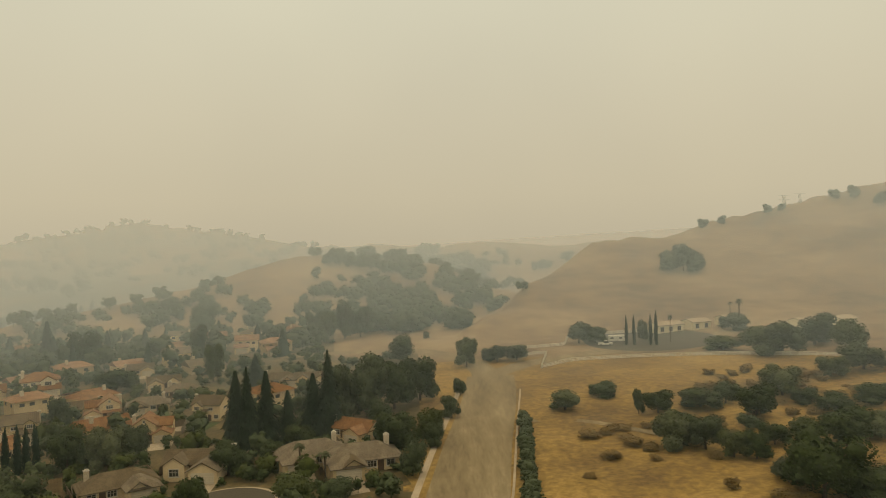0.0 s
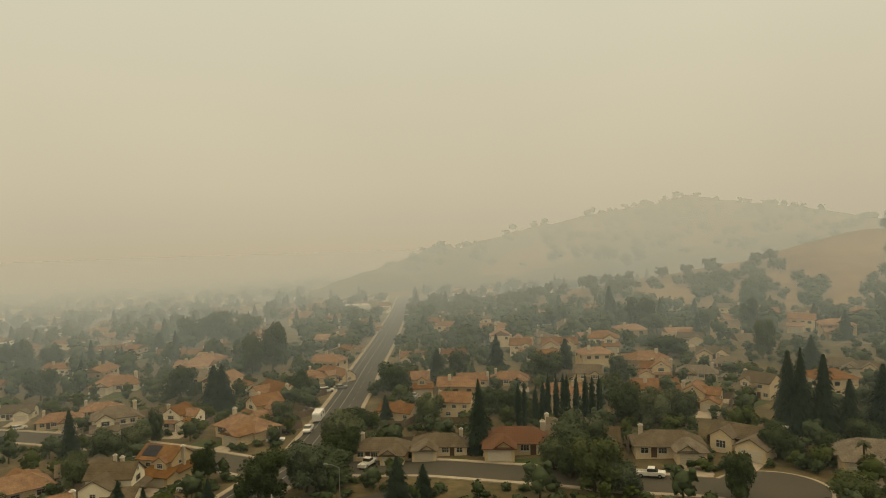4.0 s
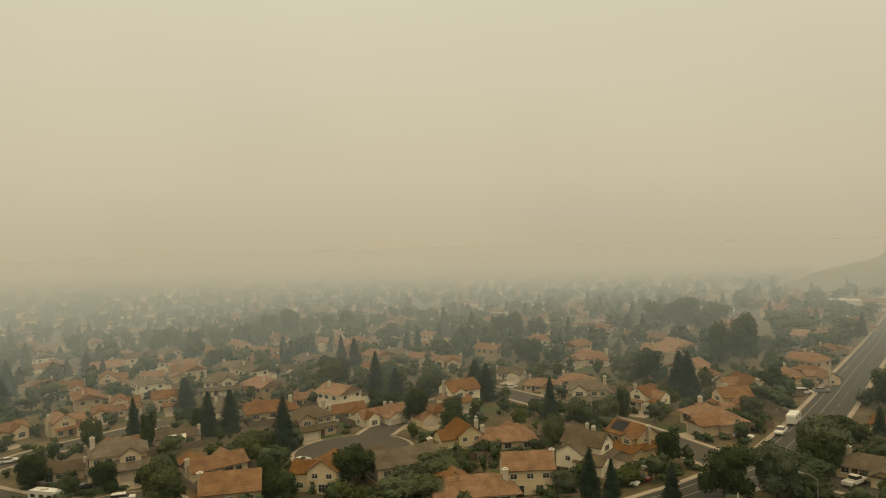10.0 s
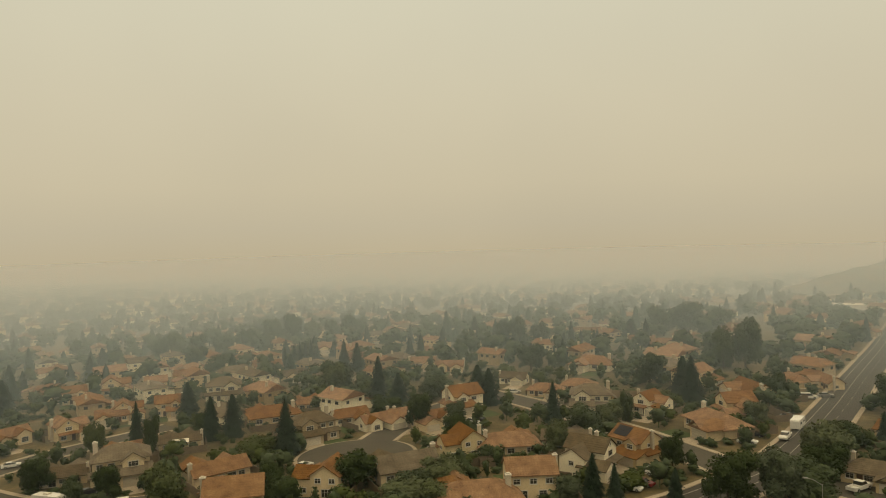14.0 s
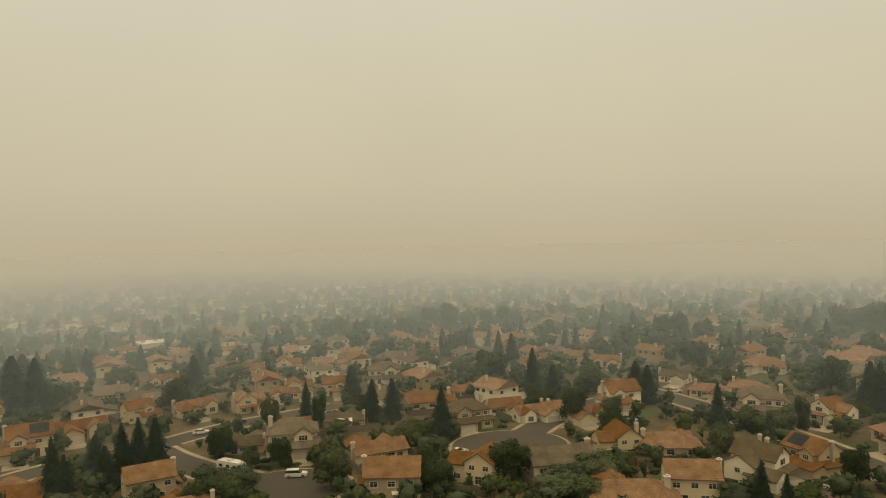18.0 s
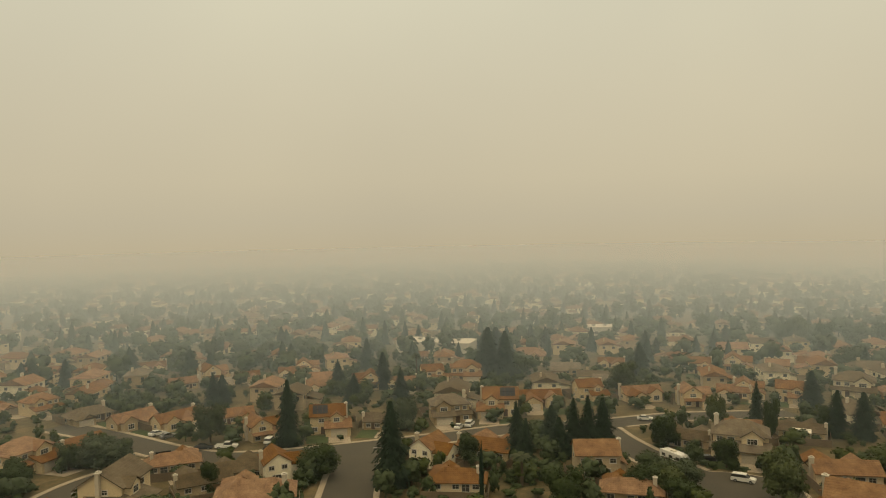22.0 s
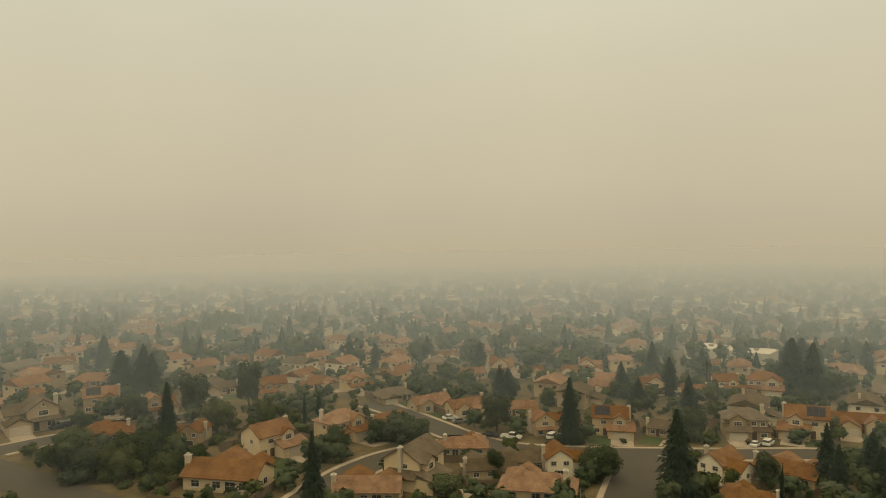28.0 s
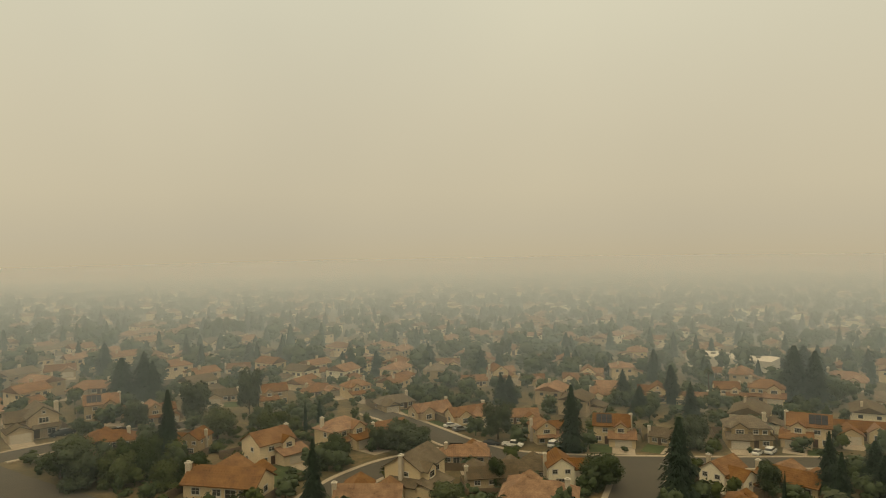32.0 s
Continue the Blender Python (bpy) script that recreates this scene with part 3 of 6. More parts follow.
def bough_cone(rng, count, size):
    """Drooping sprays in whorls on a tapering cone, over a dark inner cone."""
    taper, phase = rng.uniform(0.5, 0.85), rng.uniform(0, 6)
    z = 0.05 + 0.94 * (1 - np.sqrt(rng.uniform(0.0008, 1, count)))
    a = rng.uniform(0, 2 * math.pi, count)
    tier = np.floor(z * 17)
    wide = 0.47 * (1 - z) ** taper * (0.72 + 0.28 * np.minimum(1, z * 6)) + 0.012
    lobe = 0.84 + 0.16 * np.sin(a * 5 + tier * 2.4) + 0.15 * np.sin(a * 2 + tier * 1.1 + phase) + 0.13 * np.sin(tier * 2.9 + phase * 3)
    reach = wide * lobe * rng.uniform(0.72, 1.08, count) * (1.08 - 0.22 * (z * 17 - tier))
    out = np.stack([np.cos(a), np.sin(a), np.full(count, -0.32)], 1)
    side = np.stack([-np.sin(a), np.cos(a), np.zeros(count)], 1)
    c = np.stack([np.cos(a) * reach, np.sin(a) * reach, z - reach * 0.10], 1)
    s = (size * rng.uniform(0.6, 1.4, count) * (0.55 + 0.6 * (1 - z)))[:, None]
    lift = np.array([0, 0, 1.0]) * s * 0.3
    verts = np.stack([c - out * s, c - side * s * 0.55 + lift * rng.uniform(-1, 1, (count, 1)), c + out * s * 1.2, c + side * s * 0.55 + lift * rng.uniform(-1, 1, (count, 1))], 1)
    faces = [(np.arange(count)[:, None, None] * 4 + np.array([[0, 1, 3], [1, 2, 3]])).reshape(-1, 3)]
    rings, sides = 9, 10
    hull = [(math.cos(k * 2 * math.pi / sides) * w, math.sin(k * 2 * math.pi / sides) * w, zz) for zz, w in
            ((0.07 + 0.9 * i / (rings - 1), (0.47 * (1 - 0.07 - 0.9 * i / (rings - 1)) ** taper) * 0.66 * (1 + 0.1 * (-1) ** i)) for i in range(rings)) for k in range(sides)]
    base = count * 4
    for i in range(rings - 1):
        for k in range(sides):
            p, q = base + i * sides + k, base + i * sides + (k + 1) % sides
            faces.append(np.array([[p, q, q + sides], [p, q + sides, p + sides]]))
    return np.vstack([verts.reshape(-1, 3), hull]), np.vstack(faces)


def cypress_lumps(rng):
    return [(rng.uniform(-0.05, 0.05), rng.uniform(-0.05, 0.05), 0.06 + 0.86 * i / 11, 0.42 * math.sin(math.pi * min(0.97, 0.22 + 0.74 * i / 11)) ** 0.6, 0.075) for i in range(12)]


def make_tree(kind, seed, count=3800):
    """A tree one metre high and one metre wide at its base point, to be scaled."""
    rng = np.random.default_rng(seed)
    bm = bmesh.new()
    if kind == "b":
        words, mat = "broad-leaved tree with a rounded dark green crown", LEAF_OAK if seed % 3 else LEAF_OLIVE
        if mat is LEAF_OLIVE:
            words = "broad-leaved tree with a loose olive green crown"
        lumps = broad_lumps(rng)
        v, f = leaf_cloud(lumps, count, 0.026, rng, 1.0, 0.78)
        v[:, 2] = v[:, 2] * 1.13 - 0.12
        limb(bm, (0, 0, -0.05), (0.01, 0, 0.34), 0.03, 0.02)
        for x, y, z, a, b in lumps[1:7]:
            limb(bm, (0.01, 0, 0.32), (x * 0.8, y * 0.8, z), 0.018, 0.005, 5)
    elif kind == "c":
        words, mat = "tall dark green conifer with a pointed crown", LEAF_DARK
        v, f = bough_cone(rng, count, 0.042)
        limb(bm, (0, 0, -0.05), (0, 0, 0.94), 0.03, 0.006)
    elif kind == "y":
        words, mat = "slim columnar cypress with dark green foliage", LEAF_CYP
        v, f = leaf_cloud(cypress_lumps(rng), count // 3, 0.045, rng, 0.8, 0.86)
        v[:, 2] = np.clip(v[:, 2], 0.0, 1.02)
        limb(bm, (0, 0, -0.05), (0, 0, 0.9), 0.06, 0.02)
    else:
        words, mat = "tall fan palm with a bare trunk", LEAF_PALM
        limb(bm, (0, 0, -0.05), (0.02, 0, 0.45), 0.075, 0.06, 8)
        limb(bm, (0.02, 0, 0.45), (0.0, 0.02, 0.86), 0.06, 0.055, 8)
        v, f = [], []
        for i in range(42):
            a, up = rng.uniform(0, 6.28), rng.uniform(-0.9, 1.1)
            tip = np.array([math.cos(a) * math.cos(up), math.sin(a) * math.cos(up), math.sin(up) * 0.25])
            side = np.array([-math.sin(a), math.cos(a), 0]) * 0.09
            c = np.array([0, 0.02, 0.87])
            k = len(v)
            v += [c, c + tip * 0.30 + side, c + tip * 0.52 + np.array([0, 0, -0.05]), c + tip * 0.30 - side + np.array([0, 0, 0.01])]
            f += [(k, k + 1, k + 3), (k + 1, k + 2, k + 3)]
        v, f = np.array(v), np.array(f)
    name = {"b": "broadleaf_tree", "c": "conifer_tree", "y": "cypress_tree", "p": "palm_tree"}[kind]
    tree = thing(name, words, "tree", {"b": "broad-leaved trees", "c": "conifers", "y": "cypresses", "p": "palms"}[kind])
    part("trunk", bm, BARK, tree)
    crown = new("crown", tri_mesh("crown", v, f, mat))
    crown.parent = tree
    return tree


def scaled(x, y, z, turn, w, h):
    return pose(x, y, z, 0, 0, turn) @ Matrix.Diagonal((w, w, h, 1))


# ---- lie of the land ----
SLOPE, EYE_Z = 0.0437, 48.0
DOWN = (-0.9063, -0.4226)
# hills: bearing (degrees, counter-clockwise from +y), rise of the skyline (degrees), distance of the foot; then the slope
HILL_EAST = ([-70, -32, -20, -12, -7, -3, 0], [4.6, 3.8, 1.3, -0.3, -2.6, -5.5, -8], [345, 345, 338, 325, 310, 300, 300], 0.27)
HILL_NEAR = ([-6, -2, 1, 6, 11, 15, 20, 30, 42], [-4, -2.4, -1.2, 0.0, -0.4, -1.6, -2.6, -4.2, -7], [420, 400, 390, 385, 385, 390, 400, 420, 450], 0.20)
HILL_FAR = ([-14, 0, 8, 14, 18, 23, 28, 31, 36, 43, 48, 54, 60], [0.1, 0.2, 0.3, 0.9, 1.7, 2.4, 1.7, 1.0, 0.4, -1.2, -2.6, -4.4, -9], [640] * 13, 0.20)


def plane(x, y):
    """The slope under the town, which levels out into the valley floor."""
    s = DOWN[0] * x + DOWN[1] * y
    if s < 420:
        return -SLOPE * s
    return -SLOPE * (420 + 300 * (1 - math.exp((420 - s) / 300)))


def hill(kind, x, y, r, b):
    bearings, rises, feet, steep = kind
    foot = np.interp(b, bearings, feet)
    rise = np.tan(np.radians(np.interp(b, bearings, rises)))
    z0 = plane(x * foot / r, y * foot / r)
    top = max((EYE_Z - z0 + steep * foot) / (steep - rise), foot)
    crest = z0 + steep * (top - foot)
    if r < foot or b < bearings[0] or b > bearings[-1]:
        return -1e3
    u = min(r, top) - foot
    ease = (top - foot) * 0.12 + 1e-6
    z = z0 + steep * (u if u > ease else u * u / ease * 0.5 + u * 0.5)
    return z if r <= top else crest - 0.16 * (r - top)


def height(x, y):
    r = math.hypot(x, y) + 1e-6
    b = math.degrees(math.atan2(-x, y))
    z = plane(x, y)
    if r > 290 and -70 <= b <= 60:
        z = max(z, hill(HILL_EAST, x, y, r, b), hill(HILL_NEAR, x, y, r, b), hill(HILL_FAR, x, y, r, b))
    return z


# ---- ground: one sheet out to the horizon ----
def land(x, y):
    """The height with the swells and gullies of the hills and the bumps of the field."""
    z = height(x, y)
    lift = min(1.0, max(0.0, (z - plane(x, y)) / 14.0))
    if lift:
        z += lift * (noise.noise((x * 0.010, y * 0.010, 3.0)) * 7.0 - abs(noise.noise((x * 0.022, y * 0.022, 7.0))) * 7.0 + noise.noise((x * 0.06, y * 0.06, 5.0)) * 1.2)
    elif is_field(x, y) and x > 17 + (y - 127) * 0.11 and not 225 < y < 330:
        z += noise.noise((x * 0.05, y * 0.05, 1.0)) * 0.9 + noise.noise((x * 0.15, y * 0.15, 4.0)) * 0.35
    return z


def sheet():
    radii = [0.0, 40.0, 80.0, 105.0]
    while radii[-1] < 3300:
        radii.append(radii[-1] + max(3.4, radii[-1] * 0.022))
    n = 480
    verts, faces, kind = [(0, 0, height(0, 0))], [], []
    for r in radii[1:]:
        for k in range(n):
            b = 2 * math.pi * k / n
            x, y = -math.sin(b) * r, math.cos(b) * r
            z = land(x, y)
            verts.append((x, y, z))
    for k in range(n):
        faces.append((0, 1 + k, 1 + (k + 1) % n))
    for i in range(len(radii) - 2):
        a, b = 1 + i * n, 1 + (i + 1) * n
        for k in range(n):
            j = (k + 1) % n
            faces.append((a + k, b + k, b + j, a + j))
    me = raw_mesh("ground", verts, faces, YARD, GRASS, HILL, SCRUB)
    for p in me.polygons:
        x, y = p.center.x, p.center.y
        up = height(x, y) - plane(x, y)
        p.material_index = 2 if up > 1.0 or (is_field(x, y) and math.hypot(x, y) > 262) else (1 if is_field(x, y) else 0)
        p.use_smooth = True
        bearing = math.degrees(math.atan2(-x, y))
        if up > 1.0 and math.hypot(x, y) > 655 and bearing > 7 and noise.noise((x * 0.008, y * 0.008, 11.0)) > -0.22:
            p.material_index = 3
    ob = tagged(new("ground", me), "dry grassland, hills and town soil under smoke", "ground", kind="structure")
    return ob


def is_field(x, y):
    """Dry grass: east of the dirt road, and along the foot of the hills."""
    b = math.degrees(math.atan2(-x, y))
    r = math.hypot(x, y)
    edge = 2.0 + 3.0 * noise.noise((x * 0.01, y * 0.01, 0))
    return (b < edge and b > -120) or (r > 285 and b < 9 and b > -120)


sheet()


def strip(name, pts, width, mat, lift, label, step=4.0, category="road"):
    """A ribbon of ground along a line."""
    line = resample(pts, step)
    verts, faces = [], []
    for i, p in enumerate(line):
        q, o = line[min(i + 1, len(line) - 1)], line[max(i - 1, 0)]
        dx, dy = q[0] - o[0], q[1] - o[1]
        l = math.hypot(dx, dy) or 1
        nx, ny = -dy / l, dx / l
        for s in (-1, -0.33, 0.33, 1):
            x, y = p[0] + nx * s * width / 2, p[1] + ny * s * width / 2
            verts.append((x, y, height(x, y) + lift))
    for i in range(len(line) - 1):
        for k in range(3):
            a = i * 4 + k
            faces.append((a, a + 1, a + 5, a + 4))
    ob = new(name, raw_mesh(name, verts, faces, mat))
    flip_up(ob.data)
    return tagged(ob, label, category, kind="structure")


def flip_up(me):
    bm = bmesh.new()
    bm.from_mesh(me)
    bm.normal_update()
    bmesh.ops.reverse_faces(bm, faces=[f for f in bm.faces if f.normal.z < 0])
    bm.to_mesh(me)
    bm.free()


def resample(pts, step):
    out = []
    for a, b in zip(pts, pts[1:]):
        n = max(1, round(math.dist(a, b) / step))
        out += [(a[0] + (b[0] - a[0]) * k / n, a[1] + (b[1] - a[1]) * k / n) for k in range(n)]
    out.append(pts[-1])
    for _ in range(2):
        out = [out[0]] + [((o[0] + 2 * p[0] + q[0]) / 4, (o[1] + 2 * p[1] + q[1]) / 4) for o, p, q in zip(out, out[1:], out[2:])] + [out[-1]]
    return out


def disc(name, x, y, r, mat, lift, label):
    bm = bmesh.new()
    n = 40
    ring = []
    for k in range(n):
        px, py = x + r * math.cos(k * 2 * math.pi / n), y + r * math.sin(k * 2 * math.pi / n)
        ring.append(bm.verts.new((px, py, height(px, py) + lift)))
    bm.faces.new(ring)
    return tagged(new(name, mesh_of(name, bm, mat)), label, "road", kind="structure")


STREETS = {
    "main": ([(-100, 8), (-109, 35), (-116, 55), (-122, 72), (-134, 96), (-153, 119), (-181, 150), (-210, 181), (-262, 238), (-311, 290), (-361, 343), (-520, 505)], 11.4),
    "side": ([(-130, 87), (-148.6, 84.3), (-169.8, 80.7), (-192.9, 75.2), (-217.5, 67.5), (-234.5, 61.1), (-262, 48)], 9.5),
    "court": ([(-129, 95), (-116, 99), (-104, 107), (-90, 112), (-76.7, 116.9), (-63.5, 120.8), (-53.7, 125.3), (-43, 129)], 9.5),
    "upper": ([(-92, -215), (-94.8, -199.5), (-95.7, -178.6), (-96.2, -163.6), (-99.3, -149.0), (-106.9, -140.2), (-118.4, -132.3), (-142.1, -118.0), (-167.6, -105.0), (-185.4, -88.1), (-208.7, -72.7), (-232, -46)], 9.5),
    "down": ([(-126.5, -125.2), (-116.1, -116.7), (-107.4, -109.3), (-92, -96)], 10.5),
    "rv": ([(-184.1, -87.5), (-172.9, -77.1), (-162.9, -65.1), (-155.7, -53.8), (-149, -42)], 9.5),
    "front": ([(-30, -119), (-39.9, -129.4), (-50.5, -139.9), (-60.1, -147.7), (-72, -154), (-96, -158)], 9.0),
    "left": ([(40, -190), (17.3, -199.7), (3.5, -207.3), (-12, -214), (-40, -222)], 9.0),
    "lowleft": ([(40, -245), (22.6, -209.2), (9.6, -180.8), (0, -163), (-12, -142)], 11.0),
    "bulb": ([(-177, 8.5), (-200, 20), (-222, 36), (-240, 57)], 9.0),
}
BULBS = [(-177, 8.5, 14.5), (-148, -40, 13.0), (-42, 130, 9.5)]


def on_street(x, y, gap=0.0, skip=""):
    for key, (line, wide) in STREETS.items():
        if key == skip:
            continue
        for a, b in zip(line, line[1:]):
            dx, dy = b[0] - a[0], b[1] - a[1]
            k = max(0, min(1, ((x - a[0]) * dx + (y - a[1]) * dy) / (dx * dx + dy * dy)))
            if math.hypot(x - a[0] - k * dx, y - a[1] - k * dy) < wide / 2 + gap:
                return True
    return any(math.hypot(x - bx, y - by) < br + gap for bx, by, br in BULBS)


def pavement(line, wide, side, key):
    """A raised walk with its kerb along one side of a street, left out where another street meets it."""
    pts = resample(line, 3.0)
    bm = bmesh.new()
    last = None
    for i, p in enumerate(pts):
        q, o = pts[min(i + 1, len(pts) - 1)], pts[max(i - 1, 0)]
        l = math.dist(q, o) or 1
        nx, ny = -(q[1] - o[1]) / l * side, (q[0] - o[0]) / l * side
        row = []
        for off, up in ((wide / 2 - 0.05, 0.0), (wide / 2, 0.17), (wide / 2 + 1.25, 0.17), (wide / 2 + 1.3, -0.1)):
            x, y = p[0] + nx * off, p[1] + ny * off
            row.append((x, y, height(x, y) + up + 0.06))
        if on_street(*row[1][:2], 0.3, key):
            last = None
            continue
        row = [bm.verts.new(v) for v in row]
        if last:
            for k in range(3):
                bm.faces.new((last[k], last[k + 1], row[k + 1], row[k]))
        last = row
    if not bm.faces:
        bm.free()
        return
    bmesh.ops.reverse_faces(bm, faces=[f for f in bm.faces if (f.normal_update() or f.normal.z < 0)])
    tagged(new("pavement", mesh_of("pavement", bm, CONCRETE)), "pale concrete pavement with a kerb beside the street", "pavement", kind="structure")


for number, (key, (line, wide)) in enumerate(STREETS.items()):
    strip("road", line, wide, ASPHALT if key == "main" else OLD_ASPHALT, 0.08 + 0.012 * number, "worn grey asphalt street through the suburb")
    for side in (-1, 1) if key != "lowleft" else ():
        pavement(line, wide, side, key)
for bx, by, br in BULBS:
    disc("road", bx, by, br + 1.0, CONCRETE, 0.055, "pale concrete kerb round a turning circle")
    disc("road", bx, by, br, OLD_ASPHALT, 0.23, "grey asphalt turning circle of a dead-end street")

# lane marks on the main road
main_line = STREETS["main"][0]


def marks(offset, width, dash=0.0, gap=0.0):
    pts = resample(main_line, 3.0)
    bm = bmesh.new()
    run = 0.0
    for a, b in zip(pts[8:], pts[9:]):
        l = math.dist(a, b)
        run += l
        if dash and run % (dash + gap) > dash:
            continue
        nx, ny = -(b[1] - a[1]) / l, (b[0] - a[0]) / l
        quad = []
        for p, o in ((a, offset - width / 2), (b, offset - width / 2), (b, offset + width / 2), (a, offset + width / 2)):
            x, y = p[0] + nx * o, p[1] + ny * o
            quad.append(bm.verts.new((x, y, height(x, y) + 0.095)))
        f = bm.faces.new(quad)
        f.normal_update()
        if f.normal.z < 0:
            f.normal_flip()
    tagged(new("lane_mark", mesh_of("lane_mark", bm, PAINT)), "worn white lane line on the asphalt", "road marking", kind="structure")


for o, w, dsh, gp in ((3.9, 0.15, 0, 0), (0.8, 0.15, 0, 0), (-1.9, 0.15, 3.1, 6.2)):
    marks(o, w, dsh, gp)

# the graded dirt road and the tracks of the ranch
DIRT_ROAD = [(-4, 60), (0, 95), (3.3, 127.5), (6.5, 157.3), (10.7, 189.1), (13.2, 212.3), (14.5, 232)]
strip("dirt_road", DIRT_ROAD, 15.5, DIRT, 0.06, "wide graded road of bare brown dirt", category="dirt road")
strip("dirt_road", [(13, 222), (13, 240), (10, 258), (2.4, 272.8), (-11.6, 294), (-36, 299), (-70, 300)], 9.0, DIRT, 0.085, "bare dirt track that bends towards the hills", category="dirt road")
strip("dirt_road", [(14, 232), (26.1, 247), (39.7, 256), (57.5, 262), (76, 262), (100, 272), (118, 290)], 9.0, DIRT, 0.11, "bare dirt drive that leads to the ranch", category="dirt road")
strip("dirt_road", [(18, 175), (29.2, 174.7), (36.5, 169.7), (42.7, 162.4), (50.3, 153.9), (75, 150)], 2.6, DIRT, 0.07, "narrow dirt path through dry grass", category="dirt path")
strip("pavement", [(-9.5, 95), (-6.6, 127), (-3.2, 158), (1.0, 190), (3.6, 213)], 1.4, CONCRETE, 0.10, "pale concrete footpath along the dirt road", category="pavement")
strip("pavement", [(6, 95), (11.6, 127), (15.2, 157), (19.4, 190), (22, 210)], 0.5, CONCRETE, 0.16, "low concrete kerb along the dirt road", category="kerb")
disc("ranch_yard", 82, 282, 26, OLD_ASPHALT, 0.15, "worn grey parking yard of the ranch")
bm = bmesh.new()
bm.faces.new([bm.verts.new((x, y, height(x, y) + 0.05)) for x, y in ((-109.3, 78), (-98.6, 94.9), (-82, 84), (-96, 62))][::-1])
flat = mesh_of("parking_lot", bm, ASPHALT)
flip_up(flat)
tagged(new("parking_lot", flat), "asphalt parking lot with painted bays", "parking lot", kind="structure")
for i in range(9):
    strip("bay_line", [(-100 + i * 1.6, 72 + i * 2.3), (-95.6 + i * 1.6, 69 + i * 2.3)], 0.14, PAINT, 0.08, "faded white line of a parking bay", category="road marking")


# ---- houses of the suburb: place, heading, size, plan (f: mirrored, s: solar panels), roof, wall ----
HOUSES = [
    (-17.8, 145.6, 17, 1.03, "Bf", "g", 1), (-22.8, 169.6, 328, 0.85, "D", "o", 1), (-45.6, 237.5, 11, 0.80, "F", "g", 1), (-29.3, 150.9, 21, 0.98, "Bf", "g", 1),
    (-56.6, 239.5, 13, 0.80, "B", "g", 1), (-67.6, 197.9, 349, 0.80, "Af", "g", 1), (-53.7, 149.8, 360, 1.00, "F", "g", 1), (-87.0, 230.4, 1, 0.80, "B", "g", 1),
    (-99.6, 248.2, 22, 0.80, "Ff", "g", 1), (-75.8, 181.1, 13, 0.80, "E", "o", 1), (-90.5, 213.1, 23, 0.80, "Bf", "g", 1), (-120.8, 278.0, 23, 0.80, "D", "g", 1),
    (-65.3, 138.9, 35, 0.95, "B", "g", 1), (-102.0, 208.3, 26, 0.80, "Ef", "o", 1), (-112.1, 214.1, 28, 0.80, "F", "g", 1), (-143.8, 248.8, 30, 1.02, "Cf", "o", 2),
    (-114.8, 189.9, 31, 0.80, "A", "g", 1), (-80.6, 132.7, 31, 1.00, "D", "g", 1), (-88.2, 139.1, 32, 0.93, "Ff", "g", 1), (-124.1, 189.7, 33, 0.80, "D", "g", 1),
]
HOUSES += [
    (-161.7, 244.5, 33, 1.04, "Ff", "o", 1), (-177.9, 240.8, 36, 0.80, "E", "o", 1), (-169.5, 229.1, 36, 0.80, "A", "o", 1), (-94.0, 124.5, 37, 1.03, "Bf", "r", 1),
    (-139.3, 181.3, 38, 0.81, "B", "o", 1), (-149.5, 174.0, 41, 0.80, "Df", "o", 1), (-129.9, 144.1, 212, 0.80, "A", "o", 1), (-189.6, 209.8, 42, 0.80, "D", "o", 1),
    (-108.5, 114.8, 38, 0.84, "Bf", "g", 1), (-160.1, 159.4, 45, 0.80, "A", "o", 1), (-203.0, 200.9, 45, 0.80, "Ff", "o", 1), (-141.9, 134.6, 197, 0.80, "D", "o", 1),
    (-117.9, 105.5, 38, 0.84, "B", "g", 1), (-201.9, 161.0, 351, 0.80, "Df", "o", 1), (-209.7, 154.1, 354, 0.80, "B", "o", 1), (-196.3, 129.7, 357, 1.09, "Df", "o", 1),
    (-175.8, 112.8, 357, 0.90, "E", "o", 1), (-164.9, 98.1, 9, 1.06, "B", "o", 1), (-314.3, 163.9, 62, 0.88, "Ff", "o", 1), (-190.7, 95.2, 33, 0.80, "E", "o", 2),
]
HOUSES += [
    (-330.3, 160.4, 64, 0.91, "Ff", "o", 2), (-150.1, 70.1, 25, 0.85, "As", "o", 1), (-204.8, 91.8, 66, 0.80, "F", "g", 1), (-269.6, 109.1, 48, 1.10, "Bf", "o", 2),
    (-199.9, 80.3, 68, 1.00, "C", "g", 2), (-144.6, 58.0, 133, 0.94, "Ef", "g", 2), (-373.7, 148.3, 68, 1.10, "F", "o", 1), (-230.5, 88.1, 59, 0.80, "B", "o", 1),
    (-167.8, 60.5, 250, 0.85, "Ff", "g", 2), (-227.6, 75.1, 62, 0.80, "B", "o", 1), (-137.2, 41.9, 263, 0.92, "Af", "o", 1), (-254.9, 71.7, 54, 0.80, "D", "g", 2),
    (-405.0, 111.8, 75, 1.10, "F", "o", 1), (-168.5, 45.1, 265, 0.99, "Bf", "o", 1), (-133.7, 29.3, 268, 1.06, "B", "o", 1), (-216.2, 44.5, 108, 0.98, "Af", "o", 2),
    (-296.9, 55.4, 79, 0.86, "F", "o", 1), (-169.3, 33.1, 280, 0.88, "E", "o", 3), (-200.3, 31.9, 111, 0.85, "Ff", "o", 1), (-311.4, 46.0, 82, 0.90, "D", "o", 1),
]
